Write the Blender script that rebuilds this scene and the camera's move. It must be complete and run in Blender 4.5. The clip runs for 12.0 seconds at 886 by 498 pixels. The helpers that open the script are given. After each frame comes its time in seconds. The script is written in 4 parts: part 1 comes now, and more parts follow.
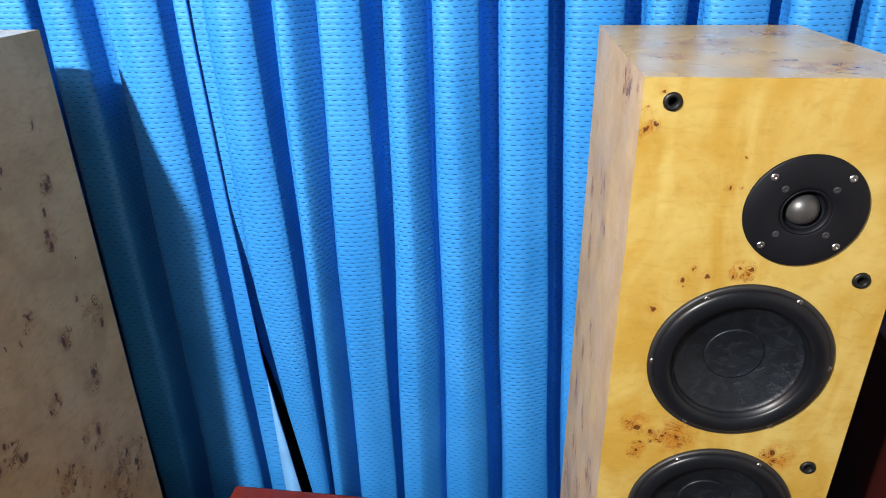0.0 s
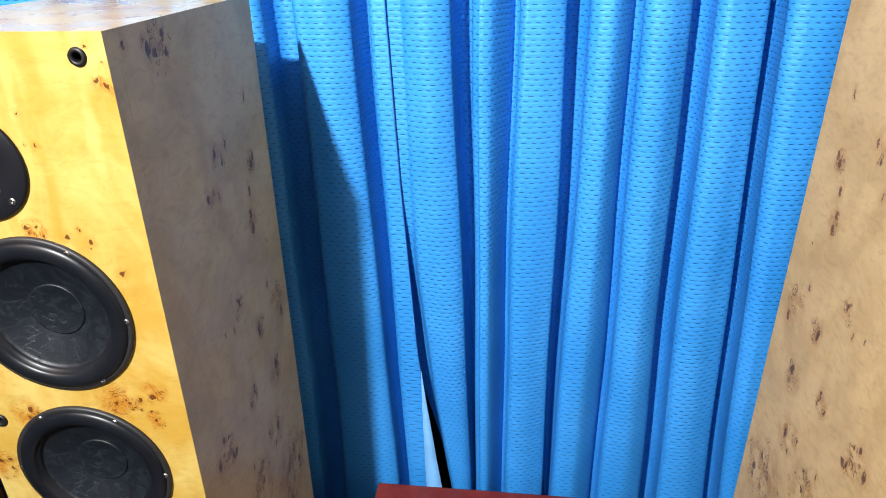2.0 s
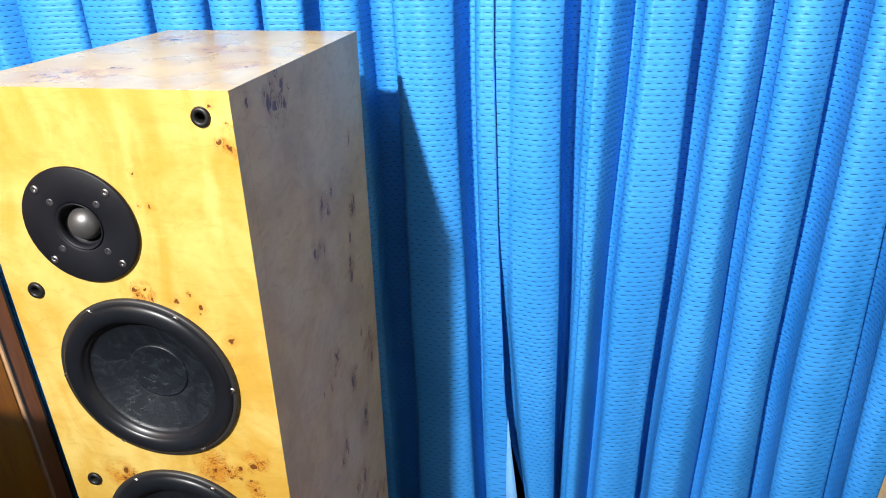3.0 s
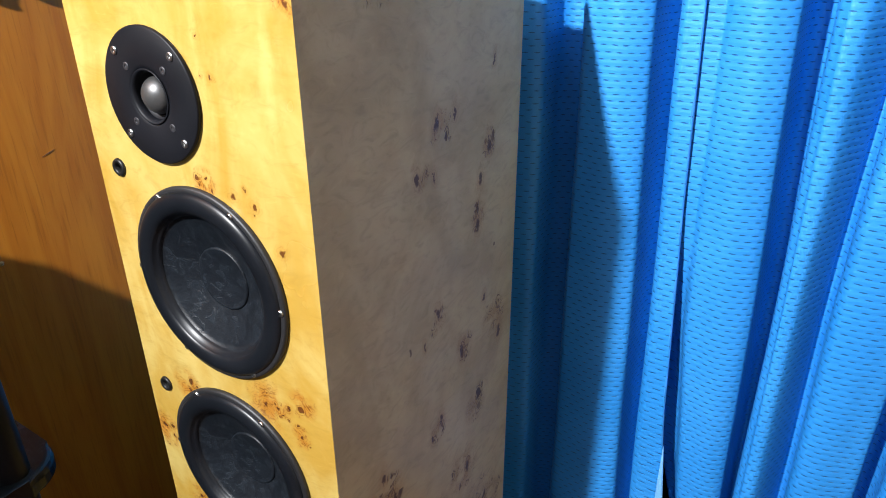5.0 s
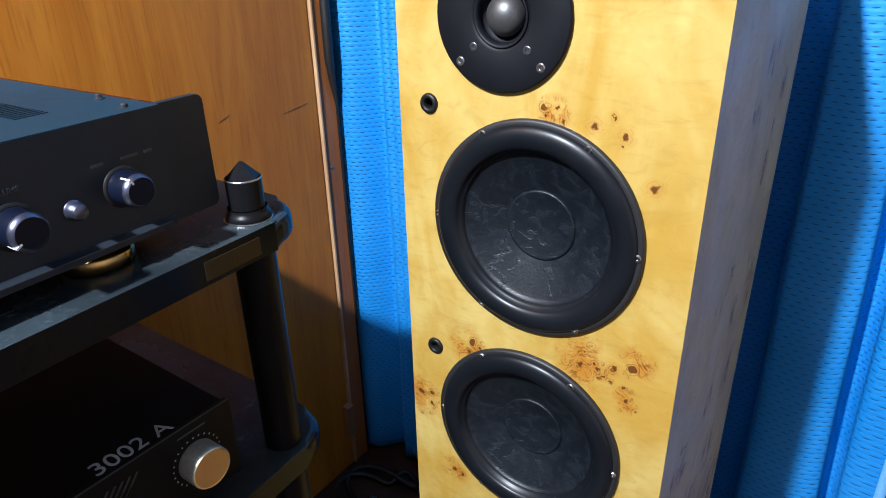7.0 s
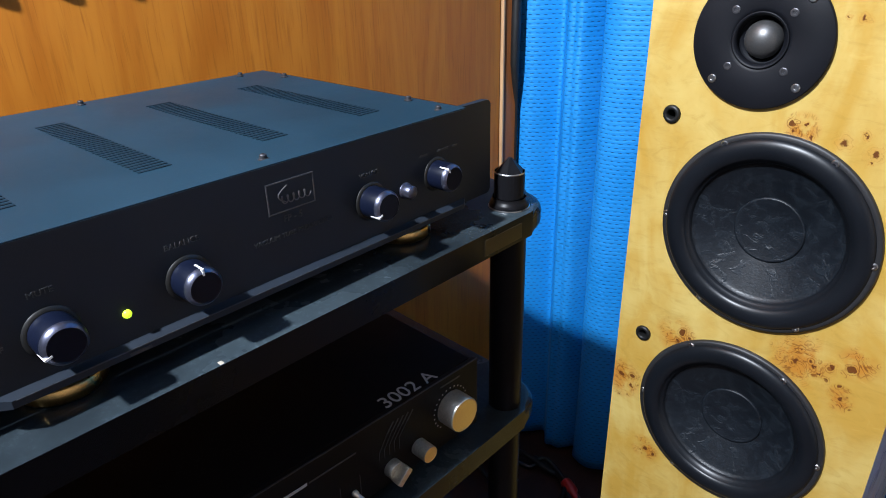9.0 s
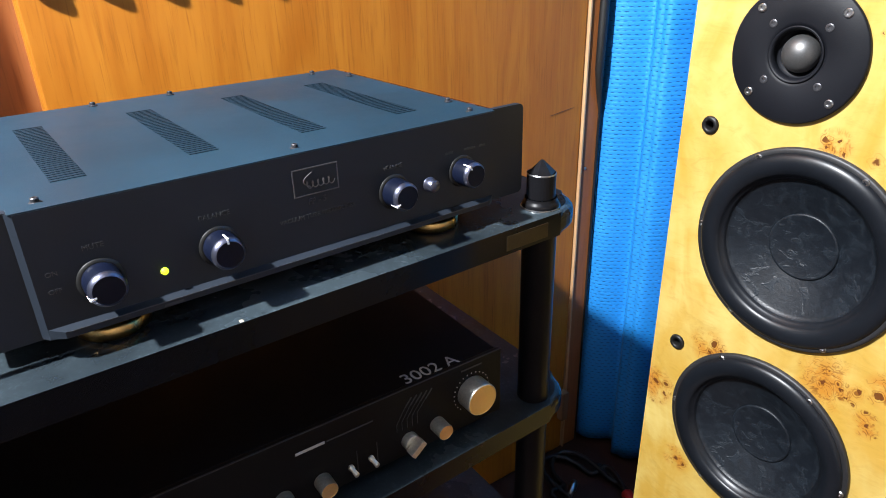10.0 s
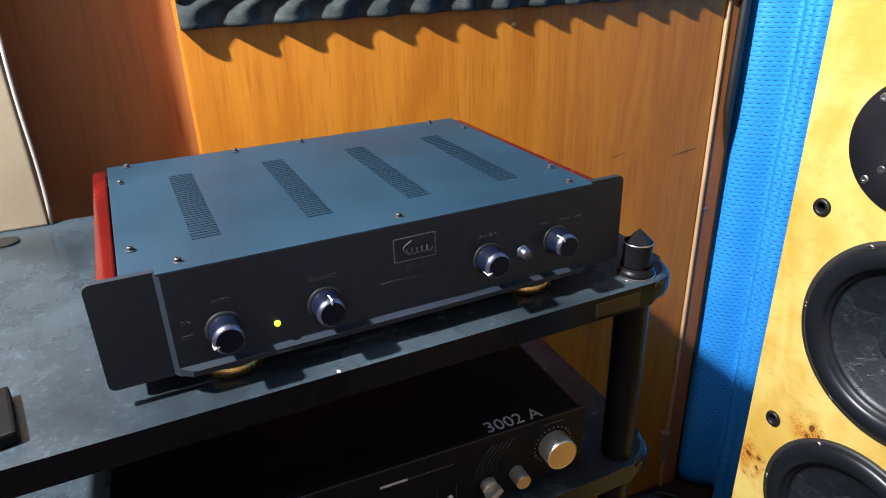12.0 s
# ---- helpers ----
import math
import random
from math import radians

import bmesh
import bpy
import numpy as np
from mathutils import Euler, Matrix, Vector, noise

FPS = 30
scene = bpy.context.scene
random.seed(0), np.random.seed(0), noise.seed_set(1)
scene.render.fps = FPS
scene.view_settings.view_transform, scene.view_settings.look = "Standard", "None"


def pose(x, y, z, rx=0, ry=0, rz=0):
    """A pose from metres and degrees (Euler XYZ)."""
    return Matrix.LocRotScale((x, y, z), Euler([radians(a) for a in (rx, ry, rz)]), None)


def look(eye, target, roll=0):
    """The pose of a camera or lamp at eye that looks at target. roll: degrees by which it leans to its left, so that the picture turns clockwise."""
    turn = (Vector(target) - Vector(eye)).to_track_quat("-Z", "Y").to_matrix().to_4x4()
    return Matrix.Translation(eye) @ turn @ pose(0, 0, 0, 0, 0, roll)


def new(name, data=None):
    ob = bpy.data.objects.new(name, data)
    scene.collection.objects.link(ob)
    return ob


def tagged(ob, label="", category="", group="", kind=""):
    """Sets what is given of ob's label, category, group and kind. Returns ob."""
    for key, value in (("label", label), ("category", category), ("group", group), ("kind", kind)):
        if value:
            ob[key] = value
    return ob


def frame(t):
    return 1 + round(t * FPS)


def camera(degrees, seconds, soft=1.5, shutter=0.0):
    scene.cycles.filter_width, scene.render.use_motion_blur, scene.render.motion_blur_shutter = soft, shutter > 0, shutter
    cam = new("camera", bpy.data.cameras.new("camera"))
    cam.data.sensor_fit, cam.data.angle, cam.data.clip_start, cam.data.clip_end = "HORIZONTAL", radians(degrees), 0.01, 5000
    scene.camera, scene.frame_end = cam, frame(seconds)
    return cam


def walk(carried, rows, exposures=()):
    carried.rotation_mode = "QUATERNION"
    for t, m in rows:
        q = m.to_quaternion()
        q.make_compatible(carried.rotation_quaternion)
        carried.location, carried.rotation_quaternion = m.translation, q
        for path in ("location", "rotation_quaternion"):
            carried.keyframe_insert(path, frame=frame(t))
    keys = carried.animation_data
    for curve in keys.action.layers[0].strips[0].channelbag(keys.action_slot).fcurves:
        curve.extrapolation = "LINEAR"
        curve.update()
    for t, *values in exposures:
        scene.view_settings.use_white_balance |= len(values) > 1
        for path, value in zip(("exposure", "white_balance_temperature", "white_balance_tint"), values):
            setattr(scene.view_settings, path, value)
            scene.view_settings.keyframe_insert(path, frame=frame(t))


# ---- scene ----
cam = camera(67.5, 12.0, 0.95)
PATH = [
    (0, (0.044, 0.077, 1.241), (-0.197, 1.866, 0.38), -0.9),
    (0.5, (0.054, 0.108, 1.204), (-0.159, 1.901, 0.344), -1.0),
    (1, (-0.019, 0.107, 1.159), (-0.226, 1.9, 0.299), -0.9),
    (1.5, (-0.16, 0.084, 1.169), (-0.356, 1.881, 0.313), -0.6),
    (2, (-0.271, 0.074, 1.199), (-0.482, 1.867, 0.337), -0.8),
    (2.5, (-0.331, 0.084, 1.225), (-0.561, 1.878, 0.372), -1.0),
    (3, (-0.357, 0.144, 1.231), (-0.711, 1.918, 0.378), -1.0),
    (3.5, (-0.335, 0.206, 1.21), (-0.936, 1.913, 0.36), -0.7),
    (3.7, (-0.322, 0.224, 1.204), (-1.007, 1.899, 0.353), -0.6),
    (5.5, (-0.295, 0.286, 1.077), (-1.3, 1.793, 0.23), -0.4),
    (6, (-0.343, 0.276, 1.038), (-1.344, 1.782, 0.183), -0.6),
    (6.5, (-0.418, 0.244, 1.03), (-1.454, 1.734, 0.189), -0.9),
    (7, (-0.513, 0.174, 1.066), (-1.565, 1.646, 0.214), -1.4),
    (7.5, (-0.575, 0.096, 1.087), (-1.656, 1.548, 0.236), -1.4),
    (7.7, (-0.585, 0.078, 1.089), (-1.691, 1.511, 0.239), -1.4),
    (9.3, (-0.537, 0.046, 1.093), (-1.891, 1.249, 0.245), -1.5),
    (9.5, (-0.524, 0.059, 1.092), (-1.923, 1.212, 0.249), -1.6),
    (10, (-0.48, 0.074, 1.101), (-1.983, 1.089, 0.257), -1.5),
    (10.5, (-0.447, 0.08, 1.136), (-2.024, 0.976, 0.292), -1.5),
    (11, (-0.446, 0.084, 1.151), (-2.047, 0.935, 0.306), -1.5),
    (11.5, (-0.456, 0.095, 1.161), (-2.09, 0.886, 0.32), -1.7),
    (12, (-0.461, 0.091, 1.16), (-2.14, 0.788, 0.325), -1.7),
]
walk(cam, [(t, look(eye, target, roll)) for t, eye, target, roll in PATH],
     [(0.0, 0.0, 6500, 10), (1.0, 0.1, 6450, 10), (2.0, 0.15, 6450, 10), (2.5, 0.15, 6500, 10), (3.5, 0.1, 6500, 10), (5.5, 0.08, 5950, 10), (6.0, 0.06, 5700, 10), (6.5, 0.02, 5650, 10), (7.0, -0.1, 5650, 10),
      (7.5, -0.35, 5650, 10), (9.5, -0.32, 5650, 10), (10.0, 0.24, 6050, 10), (10.5, 0.26, 6050, 10), (11.0, 0.26, 6050, 10), (12.0, 0.2, 6100, 10)])

# ---- world and light ----
world = bpy.data.worlds.new("world")
scene.world = world
world.use_nodes = True
world.node_tree.nodes["Background"].inputs[0].default_value = (0.6, 0.7, 1.0, 1)
world.node_tree.nodes["Background"].inputs[1].default_value = 0.02


def lamp(name, loc, watts, radius, colour):
    d = bpy.data.lights.new(name, "POINT")
    d.energy, d.shadow_soft_size, d.color = watts, radius, colour
    ob = new(name, d)
    ob.location = loc
    return ob


lamp("ceiling_bulb", (-0.83, -0.70, 2.05), 400, 0.03, (1.0, 0.985, 0.95))


# ---- materials ----
class Net:
    """A small writer of node trees."""

    def __init__(self, name):
        self.m = bpy.data.materials.new(name)
        self.m.use_nodes = True
        self.t = self.m.node_tree
        self.b = self.t.nodes["Principled BSDF"]

    def put(self, socket, v):
        if isinstance(v, bpy.types.NodeSocket):
            self.t.links.new(v, socket)
        elif isinstance(v, (tuple, list)) and len(v) == 3 and socket.type == "RGBA":
            socket.default_value = (*v, 1)
        else:
            socket.default_value = v

    def math(self, op, a, b=0.0, c=0.0, clamp=False):
        n = self.t.nodes.new("ShaderNodeMath")
        n.operation, n.use_clamp = op, clamp
        for s, v in zip(n.inputs, (a, b, c)):
            self.put(s, v)
        return n.outputs[0]

    def coord(self, kind="Object", scale=(1, 1, 1), turn=(0, 0, 0)):
        c = self.t.nodes.new("ShaderNodeTexCoord")
        n = self.t.nodes.new("ShaderNodeMapping")
        self.t.links.new(c.outputs[kind], n.inputs[0])
        n.inputs["Scale"].default_value = scale
        n.inputs["Rotation"].default_value = turn
        return n.outputs[0]

    def split(self, v):
        n = self.t.nodes.new("ShaderNodeSeparateXYZ")
        self.put(n.inputs[0], v)
        return n.outputs

    def noise(self, vec, scale, detail=4, rough=0.55, warp=0.0):
        n = self.t.nodes.new("ShaderNodeTexNoise")
        self.put(n.inputs["Vector"], vec)
        for k, v in (("Scale", scale), ("Detail", detail), ("Roughness", rough), ("Distortion", warp)):
            n.inputs[k].default_value = v
        return n.outputs[0]

    def cells(self, vec, scale, feature="F1", spread=1.0):
        n = self.t.nodes.new("ShaderNodeTexVoronoi")
        n.feature = feature
        self.put(n.inputs["Vector"], vec)
        n.inputs["Scale"].default_value = scale
        n.inputs["Randomness"].default_value = spread
        return n.outputs

    def ramp(self, v, lo, hi, a=0.0, b=1.0):
        n = self.t.nodes.new("ShaderNodeMapRange")
        n.interpolation_type = "SMOOTHSTEP"
        for s, x in zip(n.inputs, (v, lo, hi, a, b)):
            self.put(s, x)
        return n.outputs[0]

    def mix(self, f, a, b, how="MIX"):
        n = self.t.nodes.new("ShaderNodeMix")
        n.data_type, n.blend_type = "RGBA", how
        self.put(n.inputs[0], f), self.put(n.inputs[6], a), self.put(n.inputs[7], b)
        return n.outputs[2]

    def bump(self, h, strength=0.2, distance=0.001):
        n = self.t.nodes.new("ShaderNodeBump")
        n.inputs["Strength"].default_value, n.inputs["Distance"].default_value = strength, distance
        self.put(n.inputs["Height"], h)
        self.t.links.new(n.outputs[0], self.b.inputs["Normal"])

    def set(self, **k):
        names = dict(color="Base Color", rough="Roughness", metal="Metallic", coat="Coat Weight", coat_rough="Coat Roughness",
                     spec="Specular IOR Level", sheen="Sheen Weight", glow="Emission Color", power="Emission Strength", trans="Transmission Weight", tint="Specular Tint")
        for key, v in k.items():
            self.put(self.b.inputs[names[key]], v)
        return self.m


def plain(name, colour, rough=0.5, metal=0.0, grain=60, vary=0.25, relief=0.1, coat=0.0, spec=0.5):
    """Paint, plastic or metal with fine grain, soft blotches and light wear."""
    n = Net(name)
    v = n.coord()
    big, fine = n.noise(v, 9), n.noise(v, grain * 8, 3)
    dark = tuple(c * (1 - vary) for c in colour)
    lite = tuple(min(1, c * (1 + vary)) for c in colour)
    c = n.mix(n.ramp(n.math("ADD", n.math("MULTIPLY", big, 0.65), n.math("MULTIPLY", fine, 0.35)), 0.3, 0.7), dark, lite)
    n.bump(fine, relief, 0.0006)
    return n.set(color=c, rough=n.ramp(big, 0.2, 0.8, rough * 0.82, min(1, rough * 1.2)), metal=metal, coat=coat, spec=spec)


def veneer(name, side, axes, light, deep, knots, gloss, spots=0.3, figure=1.0, stretch=1.0, ink=(0.040, 0.015, 0.007), patch=0.58, eyes=()):
    """Poplar burl veneer: cloudy figure, and clusters of brown eyes round the given (u, v, radius) places."""
    n = Net(name)
    v = n.coord(scale=(side, 1, 1))
    s = n.split(v)
    u, w = s[axes[0]], s[axes[1]]
    warp = n.noise(v, 14, 3)
    cloud = n.math("ADD", n.math("MULTIPLY", n.noise(v, 7, 5, 0.6, 0.8), 0.6), n.math("MULTIPLY", n.noise(n.coord(scale=(side * 2.2, 1, 0.8), turn=(0, 0.4, 0)), 9, 3, 0.5, 1.6), 0.4))
    curl = n.noise(n.coord(scale=(side * 1.0, 1, 2.2), turn=(0, 0.3, 0)), 34, 5, 0.65, 1.6)
    mask = None
    for a, b, r in knots:
        d = n.math("SQRT", n.math("ADD", n.math("POWER", n.math("ABSOLUTE", n.math("SUBTRACT", u, a)), 2.0), n.math("POWER", n.math("ABSOLUTE", n.math("SUBTRACT", w, b)), 2.0)))
        k = n.math("MULTIPLY", n.math("SUBTRACT", 1.0, n.math("DIVIDE", d, r)), 1.6, clamp=True)
        mask = k if mask is None else n.math("MAXIMUM", mask, k)
    ragged = n.math("MULTIPLY", mask, n.ramp(n.noise(v, 55, 4), 0.38, 0.56), clamp=True)
    bend = n.t.nodes.new("ShaderNodeTexNoise")
    n.put(bend.inputs["Vector"], v)
    bend.inputs["Scale"].default_value, bend.inputs["Detail"].default_value = 60, 3
    pull = n.t.nodes.new("ShaderNodeVectorMath")
    pull.operation = "MULTIPLY_ADD"
    n.put(pull.inputs[0], bend.outputs[1]), n.put(pull.inputs[1], (0.011, 0.011, 0.011)), n.put(pull.inputs[2], n.coord(scale=(side, 1, stretch)))
    eye = n.cells(pull.outputs[0], 86 if stretch == 1 else 58)
    rnd = n.split(eye[1])
    size = n.math("MULTIPLY", rnd[0], 0.32 if stretch == 1 else 0.52)
    there = n.ramp(rnd[1], 0.12, 0.18)
    dots = n.math("MULTIPLY", there, n.ramp(n.math("SUBTRACT", eye[0], size), -0.03, 0.03, 1.0, 0.0))
    ring = n.math("MULTIPLY", there, n.ramp(n.math("ABSOLUTE", n.math("SUBTRACT", eye[0], n.math("ADD", size, 0.13))), 0.0, 0.05, 0.6 if stretch == 1 else 0.95, 0.0))
    swirl = n.ramp(n.math("SINE", n.math("MULTIPLY", n.noise(v, 30, 3, 0.5, 2.2), 60.0)), 0.55, 1.0, 0.0, 0.75)
    stain = n.math("MULTIPLY", ragged, patch)
    marks = n.math("MULTIPLY", n.ramp(ragged, 0.05, 0.3), n.math("MAXIMUM", n.math("MAXIMUM", dots, ring), n.math("MULTIPLY", swirl, ragged)), clamp=True)
    shift = n.math("MULTIPLY", n.math("SUBTRACT", n.noise(v, 170, 3), 0.5), 0.011)
    core, halo = None, None
    tall = 1.0 if stretch == 1 else 0.5
    for i, (a, b, r) in enumerate(eyes):
        du = n.math("ADD", n.math("SUBTRACT", u, a), n.math("MULTIPLY", shift, 1.0 if i % 2 else -1.0))
        dw = n.math("ADD", n.math("MULTIPLY", n.math("SUBTRACT", w, b), tall), n.math("MULTIPLY", shift, 1.0 if i % 3 else -0.8))
        d = n.math("SQRT", n.math("ADD", n.math("MULTIPLY", du, du), n.math("MULTIPLY", dw, dw)))
        k = n.ramp(d, r * 0.40, r * 0.95, 1.0, 0.0)
        g = n.ramp(d, r * 0.8, r * 2.5, 1.0, 0.0)
        core = k if core is None else n.math("MAXIMUM", core, k)
        halo = g if halo is None else n.math("MAXIMUM", halo, g)
    lone_cell = n.cells(pull.outputs[0], 24)
    lone = n.math("MULTIPLY", n.ramp(lone_cell[0], 0.045, 0.065, 1.0, 0.0), n.ramp(n.split(lone_cell[1])[1], 0.9 - spots * 0.2, 0.93))
    base = n.mix(n.ramp(cloud, 0.36, 0.62), deep, light)
    base = n.mix(n.ramp(curl, 0.45, 0.75, 0.0, 0.3 * figure), base, tuple(c * 0.62 for c in deep))
    base = n.mix(n.ramp(curl, 0.25, 0.42, 0.18 * figure, 0.0), base, tuple(min(1, c * 1.25) for c in light))
    base = n.mix(stain, base, (deep[0] * (0.93 if stretch == 1 else 0.8), deep[1] * 0.62, deep[2] * 0.42))
    base = n.mix(n.math("MULTIPLY", n.math("MAXIMUM", marks, lone), 0.92), base, ink)
    if eyes:
        rim = n.math("MULTIPLY", halo, n.ramp(n.math("SINE", n.math("MULTIPLY", n.math("ADD", halo, n.noise(v, 120, 3)), 12.0)), 0.35, 0.95), clamp=True)
        base = n.mix(n.math("MULTIPLY", halo, 0.30), base, (deep[0] * 0.95, deep[1] * 0.66, deep[2] * 0.5))
        base = n.mix(n.math("MULTIPLY", rim, 0.32), base, tuple(0.5 * (c + e * 0.55) for c, e in zip(ink, deep)))
        base = n.mix(n.math("MULTIPLY", core, 0.94), base, ink)
    n.bump(n.math("ADD", n.math("MULTIPLY", curl, 0.5), n.math("MULTIPLY", marks, -0.6)), 0.16 if stretch == 1 else 0.38, 0.0012)
    return n.set(color=base, rough=n.ramp(warp, 0.3, 0.7, gloss * 0.85, gloss * 1.25), coat=0.30 if stretch == 1 else 0.03, coat_rough=0.14, spec=0.5 if stretch == 1 else 0.18)


def laminate(name, light, deep, rough, scale=1.0):
    """Wood with its grain upright."""
    n = Net(name)
    v = n.coord(scale=(1, 1, 0.055))
    fine = n.noise(v, 190 * scale, 4, 0.6, 0.3)
    wide = n.noise(n.coord(scale=(1, 1, 0.09)), 16 * scale, 4, 0.6, 1.2)
    pores = n.noise(n.coord(scale=(1, 1, 0.03)), 420 * scale, 2)
    c = n.mix(n.ramp(wide, 0.32, 0.68), deep, light)
    c = n.mix(n.ramp(fine, 0.5, 0.72, 0.0, 0.4), c, tuple(x * 0.55 for x in deep))
    c = n.mix(n.ramp(pores, 0.62, 0.72, 0.0, 0.25), c, tuple(x * 0.35 for x in deep))
    n.bump(fine, 0.08, 0.0005)
    return n.set(color=c, rough=n.ramp(wide, 0.3, 0.7, rough, rough * 1.3), spec=0.28)


def mesh_cloth(name):
    """Blue knitted curtain with staggered rows of short open stitches."""
    n = Net(name)
    s = n.split(n.coord("UV"))
    wob = n.math("MULTIPLY", n.noise(n.coord("UV"), 30, 2), 0.5)
    row = n.math("ADD", n.math("DIVIDE", s[1], 0.0080), n.math("MULTIPLY", wob, 0.9))
    odd = n.math("MULTIPLY", n.math("FLOORED_MODULO", n.math("FLOOR", row), 2.0), 0.5)
    fu = n.math("ABSOLUTE", n.math("SUBTRACT", n.math("FRACT", n.math("ADD", n.math("DIVIDE", s[0], 0.0138), n.math("ADD", odd, wob))), 0.5))
    fv = n.math("ABSOLUTE", n.math("SUBTRACT", n.math("FRACT", row), 0.5))
    hole = n.math("MULTIPLY", n.ramp(fu, 0.22, 0.31, 1.0, 0.0), n.ramp(n.math("ADD", fv, n.math("MULTIPLY", fu, 0.24)), 0.075, 0.115, 1.0, 0.0))
    puff = n.ramp(fv, 0.1, 0.5)
    knit = n.noise(n.coord("UV"), 900, 2)
    fade = n.noise(n.coord("UV"), 5, 4)
    c = n.mix(n.ramp(fade, 0.3, 0.7), (0.019, 0.208, 0.59), (0.032, 0.252, 0.67))
    c = n.mix(n.ramp(knit, 0.4, 0.7, 0.0, 0.25), c, (0.020, 0.160, 0.50))
    c = n.mix(n.math("MULTIPLY", hole, 0.82), c, (0.001, 0.028, 0.13))
    n.bump(n.math("ADD", n.math("ADD", n.math("MULTIPLY", puff, 0.22), n.math("MULTIPLY", hole, -1.2)), n.math("MULTIPLY", knit, 0.30)), 0.62, 0.0015)
    return n.set(color=c, rough=0.5, spec=0.7, tint=(0.5, 1.0, 1.0), coat=0.12, coat_rough=0.5)


def foam_material(name):
    n = Net(name)
    v = n.coord()
    fine = n.noise(v, 700, 3)
    dust = n.noise(v, 22, 4)
    c = n.mix(n.ramp(dust, 0.4, 0.75), (0.022, 0.026, 0.026), (0.075, 0.085, 0.082))
    n.bump(fine, 0.6, 0.002)
    return n.set(color=n.mix(n.ramp(fine, 0.6, 0.75, 0.0, 0.5), c, (0.2, 0.21, 0.2)), rough=0.95, spec=0.1)


def shelf_material(name):
    """Black lacquer, dusty and scuffed, with hazy reflected light coloured into its top."""
    n = Net(name)
    v = n.coord()
    haze = n.noise(v, 7, 5, 0.65)
    speck = n.cells(v, 190)
    grit = n.math("MULTIPLY", n.ramp(speck[0], 0.05, 0.12, 1.0, 0.0), n.ramp(n.split(speck[1])[0], 0.955, 0.97))
    dust = n.ramp(n.noise(v, 240, 4, 0.75), 0.50, 0.74, 0.0, 0.26)
    up = n.ramp(n.split(n.t.nodes.new("ShaderNodeNewGeometry").outputs["Normal"])[2], 0.6, 0.95)
    dust, grit = n.math("MULTIPLY", dust, up), n.math("MULTIPLY", grit, up)
    # dust, plus an even pale layer standing in for the hazy reflection
    dust_sheen = n.math("ADD", n.math("MULTIPLY", dust, n.ramp(haze, 0.3, 0.7)), n.math("MULTIPLY", up, n.ramp(haze, 0.3, 0.7, 0.07, 0.21)), clamp=True)
    c = n.mix(dust_sheen, (0.0035, 0.0045, 0.006), (0.125, 0.172, 0.20))
    c = n.mix(grit, c, (0.16, 0.17, 0.17))
    n.bump(n.noise(v, 500, 2), 0.05, 0.0004)
    return n.set(color=c, rough=n.ramp(haze, 0.3, 0.7, 0.19, 0.34), spec=0.17)


FRONT_KNOTS = [(0.050, 0.757, 0.030), (0.090, 0.772, 0.018), (0.085, 0.735, 0.015), (-0.060, 0.736, 0.022), (-0.111, 0.662, 0.026), (-0.076, 0.585, 0.018), (0.013, 0.954, 0.015), (0.119, 1.090, 0.018)]
FRONT_EYES = [(0.1046, 1.120, 0.0022), (0.116, 1.107, 0.0015), (0.1155, 1.0875, 0.003), (0.0286, 1.0636, 0.0021), (0.0377, 1.035, 0.0024), (0.0276, 1.0364, 0.0015), (0.015, 0.957, 0.0018), (0.0075, 0.952, 0.002),
              (0.020, 0.9485, 0.0023), (0.043, 0.948, 0.0040), (0.0565, 0.9555, 0.0022), (0.065, 0.943, 0.0038), (0.0635, 0.9365, 0.0015), (0.088, 0.9105, 0.0040), (0.046, 0.756, 0.0042),
              (0.062, 0.7555, 0.0028), (0.0743, 0.762, 0.0032), (0.0645, 0.7496, 0.002), (0.0856, 0.735, 0.003), (-0.0744, 0.586, 0.0036), (-0.1005, 0.657, 0.003)]
SIDE_KNOTS = [(0.175, 0.970, 0.022), (0.145, 0.932, 0.016), (0.268, 0.935, 0.018), (0.247, 0.862, 0.020), (0.165, 0.778, 0.020), (0.220, 0.715, 0.022), (0.290, 0.720, 0.032),
              (0.165, 0.640, 0.018), (0.070, 0.625, 0.030), (0.220, 0.540, 0.040), (0.085, 1.108, 0.034), (0.140, 0.500, 0.06), (0.26, 0.42, 0.08), (0.25, 0.62, 0.03)]
SIDE_EYES = [(a, b, 0.0030 + 0.0007 * (i * 3 % 5)) for i, (a, b) in enumerate((
    (0.075, 1.122), (0.098, 1.116), (0.027, 1.116), (0.067, 1.106), (0.100, 1.099), (0.276, 1.018), (0.167, 0.977), (0.199, 0.981), (0.268, 0.933), (0.133, 0.935), (0.162, 0.928), (0.251, 0.902), (0.245, 0.870),
    (0.247, 0.853), (0.167, 0.784), (0.141, 0.760), (0.214, 0.715), (0.265, 0.757), (0.305, 0.693), (0.170, 0.650), (0.153, 0.634), (0.230, 0.536), (0.082, 0.614), (0.045, 0.630), (0.064, 0.651), (0.131, 0.548)))]
TOP_KNOTS = [(-0.04, 0.06, 0.05), (0.03, 0.2, 0.05), (0.08, 0.1, 0.03), (-0.07, 0.27, 0.03)]

